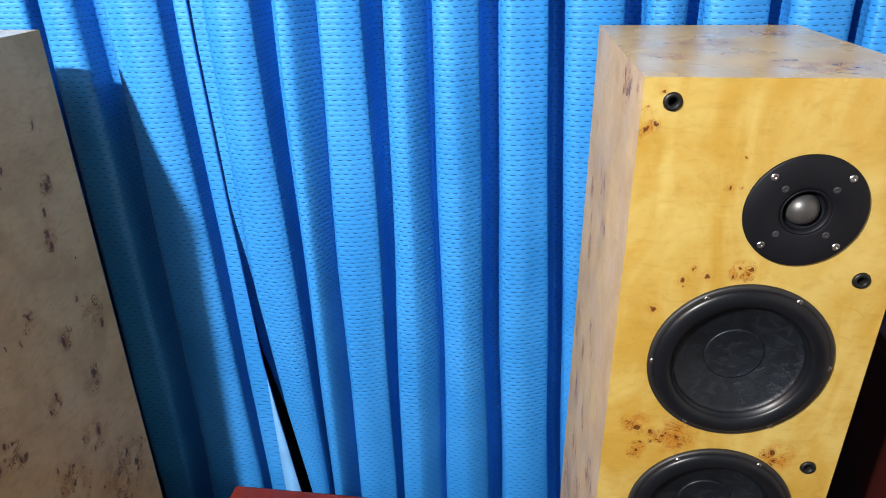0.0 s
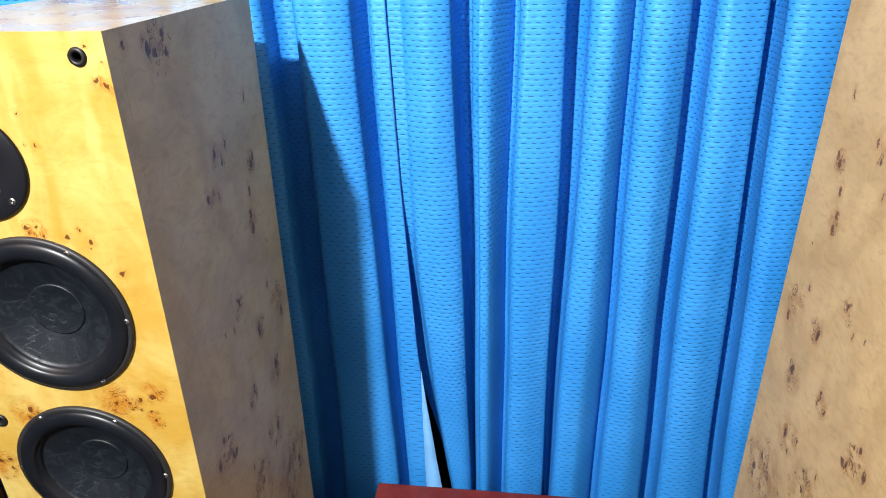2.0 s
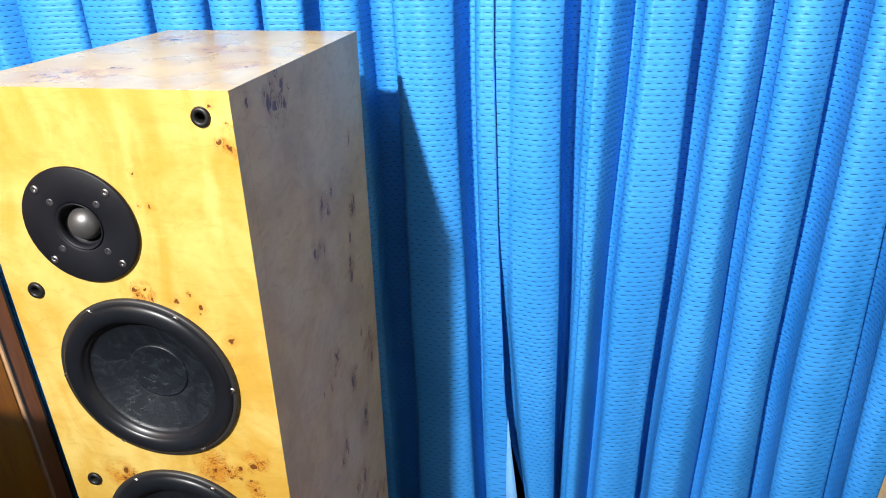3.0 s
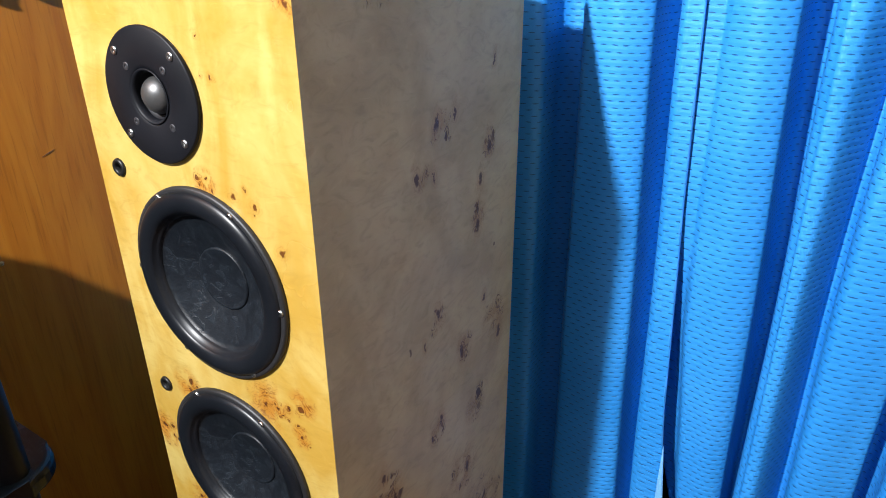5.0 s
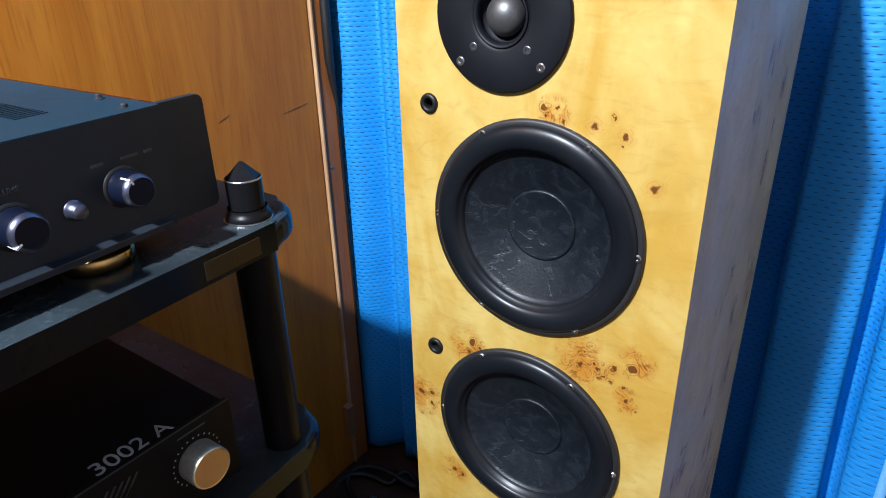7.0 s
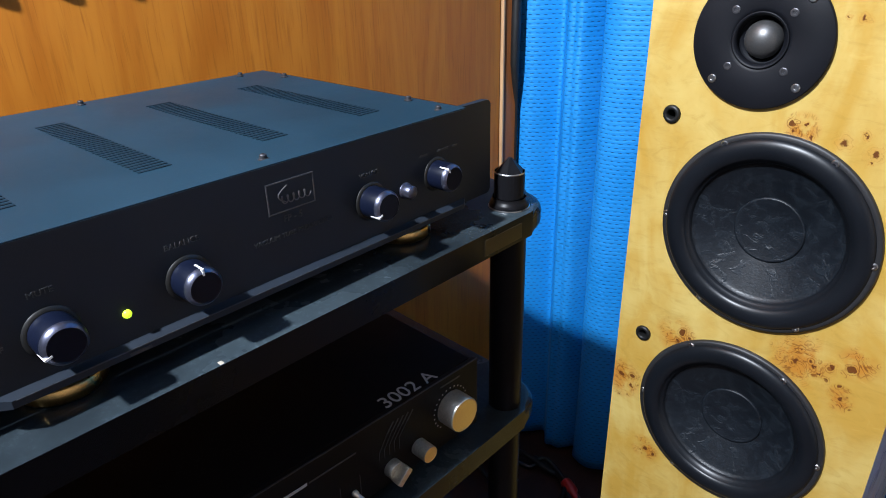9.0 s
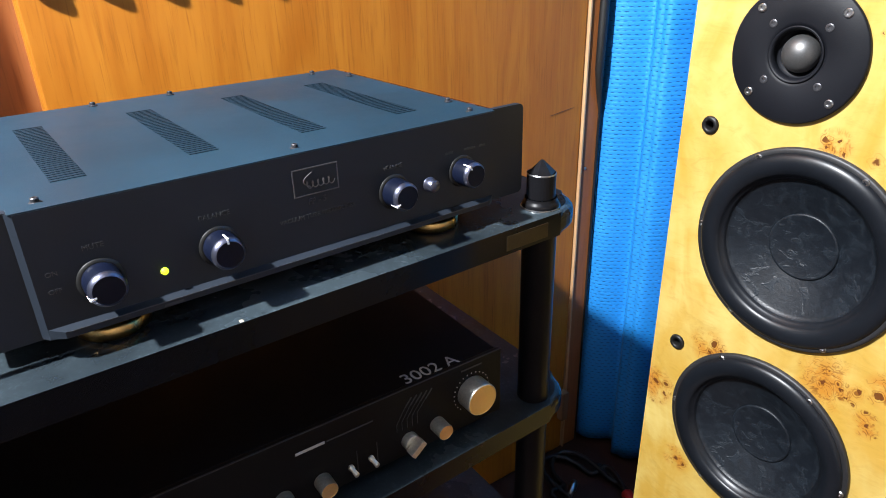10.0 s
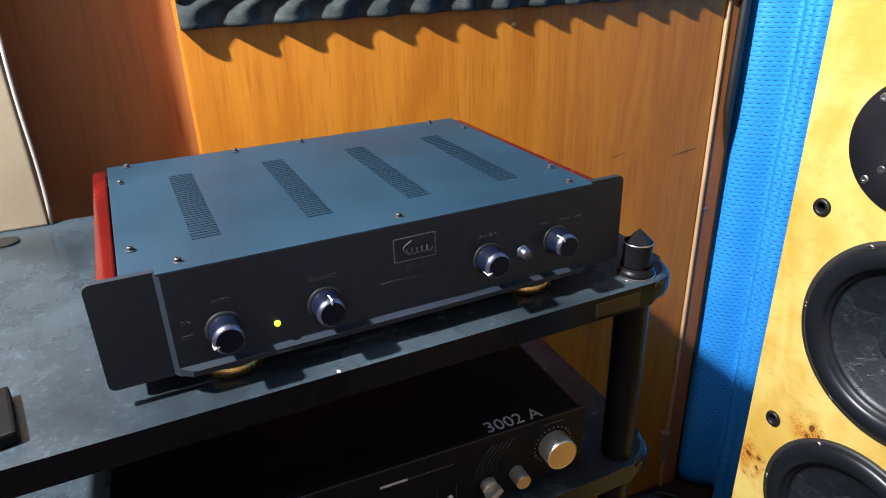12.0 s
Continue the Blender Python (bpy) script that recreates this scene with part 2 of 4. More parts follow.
M = {}
for tag, sgn in (("left", 1), ("right", -1)):
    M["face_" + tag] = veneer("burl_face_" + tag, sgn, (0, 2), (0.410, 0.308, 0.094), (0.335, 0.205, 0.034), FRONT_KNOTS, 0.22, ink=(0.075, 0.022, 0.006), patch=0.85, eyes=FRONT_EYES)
    # sides and top are the same veneer, lightened for the light they get
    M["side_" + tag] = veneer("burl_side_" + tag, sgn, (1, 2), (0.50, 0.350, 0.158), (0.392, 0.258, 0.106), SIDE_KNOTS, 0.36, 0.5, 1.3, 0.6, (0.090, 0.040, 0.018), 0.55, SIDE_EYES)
    M["top_" + tag] = veneer("burl_top_" + tag, sgn, (0, 1), (0.50, 0.36, 0.13), (0.43, 0.285, 0.085), TOP_KNOTS, 0.27)
    M["top_" + tag].node_tree.nodes["Principled BSDF"].inputs["Coat Weight"].default_value = 0.06
M["rubber"] = plain("rubber", (0.0045, 0.0055, 0.0075), 0.33, grain=90, relief=0.03, spec=0.26)
M["flange"] = plain("flange", (0.009, 0.009, 0.010), 0.5, grain=60)
M["plate"] = plain("tweeter_plate", (0.0045, 0.005, 0.007), 0.5, grain=120, relief=0.12, spec=0.17)
M["dome"] = plain("dome", (0.09, 0.09, 0.09), 0.44, 0.7, grain=100, relief=0.04)
M["steel"] = plain("steel", (0.40, 0.40, 0.40), 0.3, 1.0, grain=90)
M["dark_steel"] = plain("dark_steel", (0.05, 0.05, 0.055), 0.4, 0.6)
M["brass"] = plain("brass", (0.50, 0.33, 0.12), 0.3, 1.0, grain=80)
M["champagne"] = plain("champagne_knob", (0.70, 0.54, 0.25), 0.34, 0.9, grain=100, vary=0.1)
M["silver"] = plain("silver_knob", (0.60, 0.57, 0.48), 0.34, 0.85)
M["socket"] = plain("socket", (0.006, 0.006, 0.006), 0.45, spec=0.3)
M["black_hole"] = plain("hole", (0.002, 0.002, 0.002), 0.95, spec=0.0)
M["curtain"] = mesh_cloth("curtain_cloth")
M["hem_blue"] = plain("hem_cloth", (0.03, 0.21, 0.62), 0.7, grain=70)
# wall colour darkened so the gap between the curtains looks shaded
M["plaster_shade"] = plain("shaded_plaster", (0.06, 0.06, 0.07), 0.9)
M["hem"] = plain("hem_lining", (0.16, 0.42, 0.80), 0.8, grain=70)
M["panel"] = laminate("wall_panel", (0.378, 0.137, 0.0100), (0.298, 0.093, 0.0065), 0.36)
# bluish grey for unseen walls, chosen to cool and dim the bounced light
M["bounce_grey"] = plain("unseen_wall_grey", (0.085, 0.092, 0.115), 0.85, grain=40, vary=0.08)
# finish of the unseen east wall, picked to bounce light onto the loudspeakers
M["bounce_panel"] = laminate("bounce_wall", (0.56, 0.485, 0.42), (0.48, 0.41, 0.345), 0.6)
# panel laminate toned down, with part of the recess shade in its colour
M["panel_back"] = laminate("wall_panel_back", (0.30, 0.105, 0.030), (0.24, 0.078, 0.020), 0.4)
M["pale_wood"] = laminate("pale_wood", (0.50, 0.31, 0.16), (0.38, 0.21, 0.10), 0.5)
M["brown_wood"] = laminate("brown_wood", (0.16, 0.07, 0.03), (0.10, 0.04, 0.018), 0.45)
M["block_wood"] = laminate("block_wood", (0.26, 0.15, 0.075), (0.19, 0.10, 0.05), 0.5)
M["mahogany"] = laminate("mahogany", (0.16, 0.020, 0.012), (0.10, 0.012, 0.008), 0.3)
M["redwood"] = laminate("red_side", (0.085, 0.004, 0.003), (0.055, 0.003, 0.002), 0.22)
M["shelf"] = shelf_material("rack_lacquer")
M["post"] = plain("post_lacquer", (0.005, 0.005, 0.006), 0.36, grain=40, relief=0.03, coat=0.0, spec=0.13)
M["amp_top"] = plain("amp_cover", (0.0078, 0.0250, 0.0410), 0.42, 0.0, grain=120, vary=0.15, relief=0.12, spec=0.36)
M["vent"] = plain("vent_dark", (0.0045, 0.0130, 0.0215), 0.5, spec=0.22)
M["amp_face"] = plain("amp_face", (0.0118, 0.0155, 0.0220), 0.42, 0.0, grain=150, vary=0.12, relief=0.06, spec=0.28)
M["amp_edge"] = plain("amp_edge", (0.055, 0.060, 0.070), 0.4, 0.6)
M["knob"] = plain("knob_black", (0.003, 0.0045, 0.012), 0.34, 0.0, grain=60, spec=0.18)
M["knob_rim"] = plain("knob_rim", (0.11, 0.115, 0.16), 0.34, 0.9)
M["ink"] = plain("grey_print", (0.34, 0.33, 0.32), 0.6, vary=0.1)
M["ink_mid"] = plain("soft_print", (0.058, 0.057, 0.057), 0.6, vary=0.1)
M["ink_dim"] = plain("dim_print", (0.024, 0.025, 0.027), 0.6, vary=0.1)
M["cream"] = plain("cream_edge", (0.30, 0.265, 0.21), 0.6, vary=0.15)
M["white"] = plain("white_line", (0.78, 0.78, 0.76), 0.5, vary=0.05)
M["tuner"] = plain("tuner_case", (0.003, 0.003, 0.0036), 0.6, grain=120, spec=0.10)
M["tuner_face"] = plain("tuner_face", (0.004, 0.004, 0.0045), 0.5, grain=120, spec=0.11)
M["foam"] = foam_material("foam")
M["floor"] = laminate("floor_boards", (0.05, 0.022, 0.014), (0.03, 0.013, 0.009), 0.4)
# unseen ceiling, kept dark to hold back bounced light
M["paint"] = plain("unseen_ceiling_grey", (0.105, 0.110, 0.135), 0.85, grain=40, vary=0.06)
M["beige"] = plain("beige_board", (0.200, 0.155, 0.098), 0.6, grain=50, vary=0.1)
M["cable"] = plain("black_cable", (0.007, 0.007, 0.007), 0.5)
M["red"] = plain("red_plastic", (0.50, 0.02, 0.015), 0.35)
M["label_plate"] = plain("label_plate", (0.035, 0.026, 0.014), 0.35, 0.5)
led = Net("led_green")
M["led"] = led.set(color=(0.5, 0.7, 0.02), glow=(0.62, 0.85, 0.02), power=1.6, rough=0.3)


# ---- building helpers ----
def part(name, bm, mat, parent=None, label="", smooth=False, m=None):
    me = bpy.data.meshes.new(name)
    bmesh.ops.recalc_face_normals(bm, faces=bm.faces)
    bm.to_mesh(me)
    bm.free()
    for p in me.polygons:
        p.use_smooth = smooth
    for k in (mat if isinstance(mat, list) else [mat]):
        me.materials.append(k)
    ob = new(name, me)
    if parent:
        ob.parent = parent
    if m is not None:
        ob.matrix_local = m
    if label:
        tagged(ob, label)
    return ob


def share(ob, parent, m, name=None):
    """Another piece on the same mesh."""
    o = new(name or ob.name.split(".")[0], ob.data)
    o.parent = parent
    o.matrix_local = m
    return o


def thing(name, m, label, category, group="", kind=""):
    e = new(name)
    e.empty_display_size = 0.05
    e.matrix_basis = m
    return tagged(e, label, category, group, kind)


def box(x0, x1, y0, y1, z0, z1, bevel=0.0, seg=2, bm=None):
    b = bmesh.new()
    bmesh.ops.create_cube(b, size=1, matrix=Matrix.Translation(((x0 + x1) / 2, (y0 + y1) / 2, (z0 + z1) / 2)) @ Matrix.Diagonal((x1 - x0, y1 - y0, z1 - z0, 1)))
    if bevel:
        bmesh.ops.bevel(b, geom=b.edges[:] , offset=bevel, segments=seg, affect="EDGES", profile=0.6)
    if bm is None:
        return b
    merge(bm, b)
    return bm


def merge(bm, b):
    me = bpy.data.meshes.new("tmp")
    b.to_mesh(me)
    b.free()
    bm.from_mesh(me)
    bpy.data.meshes.remove(me)


def lathe(profile, seg=48, m=Matrix(), bm=None, closed=False):
    """Turns (radius, height) points round z, then places the result by m."""
    bm = bm or bmesh.new()
    rings = []
    for r, h in profile:
        if r < 1e-6:
            rings.append([bm.verts.new(m @ Vector((0, 0, h)))])
        else:
            rings.append([bm.verts.new(m @ Vector((r * math.cos(2 * math.pi * i / seg), r * math.sin(2 * math.pi * i / seg), h))) for i in range(seg)])
    pairs = list(zip(rings, rings[1:])) + ([(rings[-1], rings[0])] if closed else [])
    for a, b in pairs:
        for i in range(seg):
            j = (i + 1) % seg
            q = [a[i % len(a)], a[j % len(a)], b[j % len(b)], b[i % len(b)]]
            u = []
            for w in q:
                if w not in u:
                    u.append(w)
            if len(u) > 2:
                bm.faces.new(u)
    return bm


def prism(outline, z0, z1, bm=None):
    """An upright solid over a plan outline."""
    bm = bm or bmesh.new()
    lo = [bm.verts.new((x, y, z0)) for x, y in outline]
    hi = [bm.verts.new((x, y, z1)) for x, y in outline]
    n = len(outline)
    bm.faces.new(lo[::-1]), bm.faces.new(hi)
    for i in range(n):
        bm.faces.new((lo[i], lo[(i + 1) % n], hi[(i + 1) % n], hi[i]))
    return bm


def round_rect(x0, x1, y0, y1, r, seg=8):
    out = []
    for cx, cy, a in ((x1 - r, y1 - r, 0), (x0 + r, y1 - r, 90), (x0 + r, y0 + r, 180), (x1 - r, y0 + r, 270)):
        for i in range(seg + 1):
            t = radians(a + 90 * i / seg)
            out.append((cx + r * math.cos(t), cy + r * math.sin(t)))
    return out


def tube(points, r, seg=10):
    """A round cord through the points, as a mesh."""
    bm = bmesh.new()
    rings = []
    pts = [Vector(p) for p in points]
    for i, p in enumerate(pts):
        d = (pts[min(i + 1, len(pts) - 1)] - pts[max(i - 1, 0)]).normalized()
        side = d.cross(Vector((0.31, 0.2, 0.93))).normalized()
        up = d.cross(side)
        rr = r[i] if isinstance(r, (list, tuple)) else r
        rings.append([bm.verts.new(p + rr * (side * math.cos(2 * math.pi * k / seg) + up * math.sin(2 * math.pi * k / seg))) for k in range(seg)])
    for a, b in zip(rings, rings[1:]):
        for k in range(seg):
            bm.faces.new((a[k], a[(k + 1) % seg], b[(k + 1) % seg], b[k]))
    bm.faces.new(rings[0][::-1]), bm.faces.new(rings[-1])
    return bm


def lettering(name, text, size, mat, parent, m, align="CENTER"):
    c = bpy.data.curves.new(name, "FONT")
    c.body, c.size, c.align_x, c.extrude = text, size, align, 0.0002
    tmp = bpy.data.objects.new(name, c)
    me = bpy.data.meshes.new_from_object(tmp)
    bpy.data.objects.remove(tmp)
    me.materials.clear()
    me.materials.append(mat)
    ob = new(name, me)
    ob.parent = parent
    ob.matrix_local = m
    return ob


FACE_OUT = Matrix.Rotation(radians(90), 4, "X")      # z of a turned piece to -y
EAST = Matrix.Rotation(radians(90), 4, "Y")          # z of a turned piece to +x


# ---- the room ----
def structure(name, bm, mat, label="", category=""):
    return tagged(part(name, bm, mat), label, category, kind="structure")


structure("floor", box(-1.6, 1.6, -2.6, 1.45, -0.06, 0.0), M["floor"], "dark wooden floor in shade", "floor")
structure("ceiling", box(-1.6, 1.6, -2.6, 1.45, 2.40, 2.46), M["paint"], "unseen ceiling, dimmed to limit bounce light", "ceiling")
structure("wall_north", box(-1.6, 1.6, 1.30, 1.36, 0.0, 2.40), M["plaster_shade"], "wall behind the curtain, darkened for shade", "wall")
structure("wall_east", box(1.5, 1.56, -2.5, 1.30, 0.0, 2.40), M["bounce_panel"], "unseen side wall, pale to bounce light", "wall")
structure("wall_south", box(-1.6, 1.6, -2.56, -2.5, 0.0, 2.40), M["bounce_grey"], "unseen wall, grey set for the bounce light", "wall")
# unseen stretch of wall added in grey to cut warm bounce
structure("wall_west_2", box(-1.56, -1.404, -2.5, -0.62, 0.0, 2.40), M["bounce_grey"], "unseen wall, grey set for the bounce light", "wall")
structure("wall_west", box(-1.56, -1.402, -0.62, 1.30, 0.0, 2.40), M["panel_back"], "recessed wall clad in wood laminate, toned down for shade", "wall")
panel = structure("panel", box(-1.400, -1.352, 0.125, 0.984, 0.002, 2.398, 0.003), M["panel"], "orange wood laminate wall panel with upright grain", "panel")
structure("trim", box(-1.400, -1.347, 0.986, 0.9905, 0.002, 2.398, 0.001), M["pale_wood"], "pale wooden edge strip", "trim")
structure("trim_dark", box(-1.400, -1.350, 0.9915, 1.030, 0.002, 2.398, 0.002), M["panel_back"], "brown wooden corner strip", "trim")
for y0, y1, z in ((0.78, 0.800, 0.826), (0.905, 0.962, 0.812)):
    part("scratch", tube([(-1.352, y0, z - 0.004), (-1.3516, (y0 + y1) / 2, z), (-1.352, y1, z + 0.003)], 0.0006, 6), M["brown_wood"], panel)


# ---- the curtain ----
# Valleys between the folds: left and right lip 1.1 m up, the same 0.4 m up, depth, and how gently the cloth turns into them.
LEFT_FOLDS = [(-1.205, -1.195, -1.205, -1.195, 0.010, 0.9), (-1.105, -1.085, -1.105, -1.085, 0.05, 0.4), (-0.990, -0.970, -0.990, -0.970, 0.06, 0.4), (-0.894, -0.878, -0.894, -0.876, 0.06, 0.2),
              (-0.811, -0.798, -0.811, -0.795, 0.05, 0.2), (-0.742, -0.716, -0.742, -0.716, 0.08, 0.1), (-0.655, -0.606, -0.648, -0.600, 0.06, 0.1), (-0.521, -0.490, -0.497, -0.472, 0.085, 0.25)]
RIGHT_FOLDS = [(-0.370, -0.340, -0.347, -0.334, 0.095, 0.05), (-0.286, -0.276, -0.283, -0.273, 0.060, 1.25), (-0.207, -0.176, -0.197, -0.178, 0.085, 0.35), (-0.111, -0.101, -0.102, -0.093, 0.055, 1.0),
               (-0.031, -0.002, -0.012, 0.016, 0.085, 0.45), (0.066, 0.087, 0.107, 0.131, 0.085, 0.3), (0.176, 0.202, 0.206, 0.232, 0.085, 0.3), (0.260, 0.279, 0.292, 0.312, 0.07, 0.3),
               (0.365, 0.387, 0.390, 0.412, 0.08, 0.3), (0.474, 0.490, 0.492, 0.510, 0.08, 0.3)]
RIGHT_FOLDS += [(0.60 + 0.12 * i, 0.62 + 0.12 * i, 0.61 + 0.12 * i, 0.63 + 0.12 * i, 0.07, 0.4) for i in range(7)]
FRONT = 1.071


def ease(t):
    t = min(1.0, max(0.0, t))
    return t * t * (3 - 2 * t)


def free_edge(z):
    """The free edge of the corner curtain, which swings aside towards the floor."""
    return float(np.interp(z, (0.0, 0.26, 0.40, 0.52, 0.66, 0.83, 1.1, 2.4), (-0.372, -0.408, -0.425, -0.438, -0.446, -0.456, -0.467, -0.480)))


def far_edge(z):
    """The edge of the second curtain: behind the first above, drawn away from it below."""
    return float(np.interp(z, (0.0, 0.26, 0.40, 0.52, 0.64, 0.80, 2.4), (-0.362, -0.400, -0.436, -0.462, -0.466, -0.468, -0.478)))


def turn_line(z):
    """Where the second curtain comes forward from behind the first."""
    return float(np.interp(z, (0.0, 0.26, 0.40, 0.52, 0.66, 0.83, 1.1, 2.4), (-0.356, -0.391, -0.411, -0.422, -0.436, -0.443, -0.447, -0.456)))


def glide(points, steps=3):
    """A smooth line through the points."""
    out = []
    for i in range(len(points) - 1):
        p0, p1, p2, p3 = points[max(i - 1, 0)], points[i], points[i + 1], points[min(i + 2, len(points) - 1)]
        for k in range(steps):
            t = k / steps
            out.append(tuple(0.5 * (2 * b + (c - a) * t + (2 * a - 5 * b + 4 * c - d) * t * t + (3 * b - a - 3 * c + d) * t ** 3) for a, b, c, d in zip(p0, p1, p2, p3)))
    return out + [points[-1]]


def fold_line(folds, z, start, end):
    """The plan of the cloth z metres up, from its start to its end."""
    f = min(1.7, max(-0.5, (z - 0.4) / 0.7))
    lips = []
    for i, (la, ra, lb, rb, deep, soft) in enumerate(folds):
        sway = 0.0022 * math.sin(4.3 * z + 1.9 * i) + 0.0012 * math.sin(11 * z + 2.7 * i)
        l, r = lb + (la - lb) * f + sway, rb + (ra - rb) * f + sway
        lips.append((l, max(r, l + 0.003), deep, soft))
    line = [(x, y) for x, y in start]
    for i, (l, r, deep, soft) in enumerate(lips):
        x0 = line[-1][0] if i == 0 else lips[i - 1][1]
        w = l - x0
        if i:
            line += [(x0 + 0.0002, FRONT + 0.010), (x0 + 0.0030, FRONT + 0.001), (x0 + 0.0085, FRONT - 0.005)]
        bulge = 0.009 + 0.003 * math.sin(2.1 * i + 1.3 * z)
        for q in (0.22, 0.36, 0.50, 0.63, 0.75, 0.85, 0.93, 0.985):
            back = 0.036 * soft * ease((q - 0.40) / 0.66) ** 1.1 + 0.006 * ease((q - 0.9) / 0.1)
            dent = 0.0022 * math.sin(5.5 * q + 1.7 * i + 1.9 * z)
            line.append((x0 + w * q, FRONT - bulge * math.sin(math.pi * min(1, 0.16 + 0.84 * q)) ** 0.7 + back + dent))
        g = (r - l)
        y1 = line[-1][1]
        yb = max(FRONT + deep, y1 + 0.014)
        line += [(l - 0.0005, y1 + 0.3 * (yb - y1)), (l + 0.05 * g, y1 + 0.8 * (yb - y1)), (l + 0.5 * g, yb), (r + 0.003, FRONT + 0.8 * (yb - FRONT)), (r + 0.006, FRONT + 0.45 * (yb - FRONT)), (r + 0.003, FRONT + 0.2 * (yb - FRONT))]
    x0 = lips[-1][1]
    line += [(x0 + 0.0002, FRONT + 0.010), (x0 + 0.0030, FRONT + 0.001)]
    xe, ye = end
    for q in (0.2, 0.4, 0.6, 0.8, 1.0):
        line.append((x0 + 0.004 + (xe - x0 - 0.004) * q, FRONT - 0.005 + (ye - FRONT + 0.005) * q))
    return glide(line)


def curtain(folds, label, corner):
    rows = 80
    bm = bmesh.new()
    uv = bm.loops.layers.uv.new("UVMap")
    grid, us = [], []
    for j in range(rows + 1):
        z = 0.012 + 2.32 * j / rows
        if corner:
            start = [(-1.396, FRONT - 0.002), (-1.382, FRONT - 0.022), (-1.358, FRONT - 0.028), (-1.332, FRONT - 0.024), (-1.310, FRONT - 0.002), (-1.291, FRONT + 0.022), (-1.274, FRONT + 0.006), (-1.258, FRONT - 0.012)]
            end = (free_edge(z), FRONT - 0.005)
        else:
            xe, xs = far_edge(z), turn_line(z)
            deep = 0.046 - 0.044 * ease((z - 0.52) / 0.33)
            start = [(xe, FRONT + deep), (0.4 * xe + 0.6 * xs, FRONT + 0.9 * deep), (xs - 0.0015, FRONT + 0.55 * deep), (xs + 0.003, FRONT + 0.12 * deep), (xs + 0.010, FRONT - 0.006)]
            end = (1.46, FRONT)
        line, u, run, last = [], [], 0.0, None
        for x, y in fold_line(folds, z, start, end):
            p = Vector((x, y + 0.0030 * noise.noise((x * 9, z * 2.2, 1.0)) + 0.0011 * noise.noise((x * 38, z * 9, 5.0)), z))
            run += (p - last).length if last is not None else 0
            last = p
            line.append(bm.verts.new(p)), u.append(run)
        grid.append(line), us.append(u)
    cols = len(grid[0])
    for j in range(rows):
        for i in range(cols - 1):
            f = bm.faces.new((grid[j][i], grid[j][i + 1], grid[j + 1][i + 1], grid[j + 1][i]))
            for lp, (p, q) in zip(f.loops, ((i, j), (i + 1, j), (i + 1, j + 1), (i, j + 1))):
                lp[uv].uv = (us[rows // 2][p], grid[q][p].co.z)
    side = [g[-1].co.copy() for g in grid]
    ob = part("curtain", bm, M["curtain"], None, smooth=True)
    sol = ob.modifiers.new("thickness", "SOLIDIFY")
    sol.thickness, sol.offset = 0.0016, 1
    tagged(ob, label, "curtain", "blue curtains")
    if corner:
        hem = bmesh.new()
        strip = []
        for j, p in enumerate(side):
            pucker = 0.0008 * math.sin(j * 2.4)
            strip.append([hem.verts.new(p + Vector(v)) for v in ((-0.0040, 0.0006, 0), (-0.0018, -0.0014 - pucker, 0), (0.0006, -0.0014 + pucker, 0), (0.0010, 0.0014, 0))])
        for a, b in zip(strip, strip[1:]):
            for i in range(4):
                hem.faces.new((a[i], a[(i + 1) % 4], b[(i + 1) % 4], b[i]))
        hem.faces.new(strip[0]), hem.faces.new(strip[-1][::-1])
        part("hem", hem, M["hem_blue"], ob, "blue turned hem", True)
        lining = bmesh.new()
        rail = [(p + Vector((0.003, -0.0055, 0)), p + Vector((0.003 - 0.052 * max(0.0, 1 - p.z / 0.48), -0.0065, 0))) for p in side if p.z < 0.48]
        vs = [[lining.verts.new(v + Vector((0, d, 0))) for v in r for d in (0, 0.0012)] for r in rail]
        for a, b in zip(vs, vs[1:]):
            for i, k in ((0, 2), (2, 3), (3, 1), (1, 0)):
                lining.faces.new((a[i], a[k], b[k], b[i]))
        part("lining", lining, M["hem"], ob, "pale lining showing at the turned edge", True)
    return ob


curtain(LEFT_FOLDS, "blue knitted curtain hanging in folds in the corner", True)
curtain(RIGHT_FOLDS, "blue knitted curtain hanging in deep upright folds", False)


# ---- loudspeakers ----
W, D, H = 0.242, 0.338, 1.131
TW = (-0.0285, 1.016)
WOOFERS = (0.8605, 0.6625)
SOCKETS = ((0.096, 1.111), (-0.0925, 0.949), (-0.0935, 0.725))


def holed_board(w, z0, z1, holes, thick):
    bm = bmesh.new()
    edges = []
    def loop(pts):
        vs = [bm.verts.new(p) for p in pts]
        edges.extend(bm.edges.new((vs[i], vs[(i + 1) % len(vs)])) for i in range(len(vs)))
    loop([(-w / 2, 0, z0), (w / 2, 0, z0), (w / 2, 0, z1), (-w / 2, 0, z1)])
    for x, z, r in holes:
        loop([(x + r * math.cos(2 * math.pi * i / 40), 0, z + r * math.sin(2 * math.pi * i / 40)) for i in range(40)])
    bmesh.ops.triangle_fill(bm, edges=edges, use_beauty=True)
    for f in bm.faces[:]:
        c = f.calc_center_median()
        if any((c.x - x) ** 2 + (c.z - z) ** 2 < (r * 0.97) ** 2 for x, z, r in holes):
            bm.faces.remove(f)
    got = bmesh.ops.extrude_face_region(bm, geom=bm.faces[:])
    bmesh.ops.translate(bm, verts=[v for v in got["geom"] if isinstance(v, bmesh.types.BMVert)], vec=(0, thick, 0))
    return bm


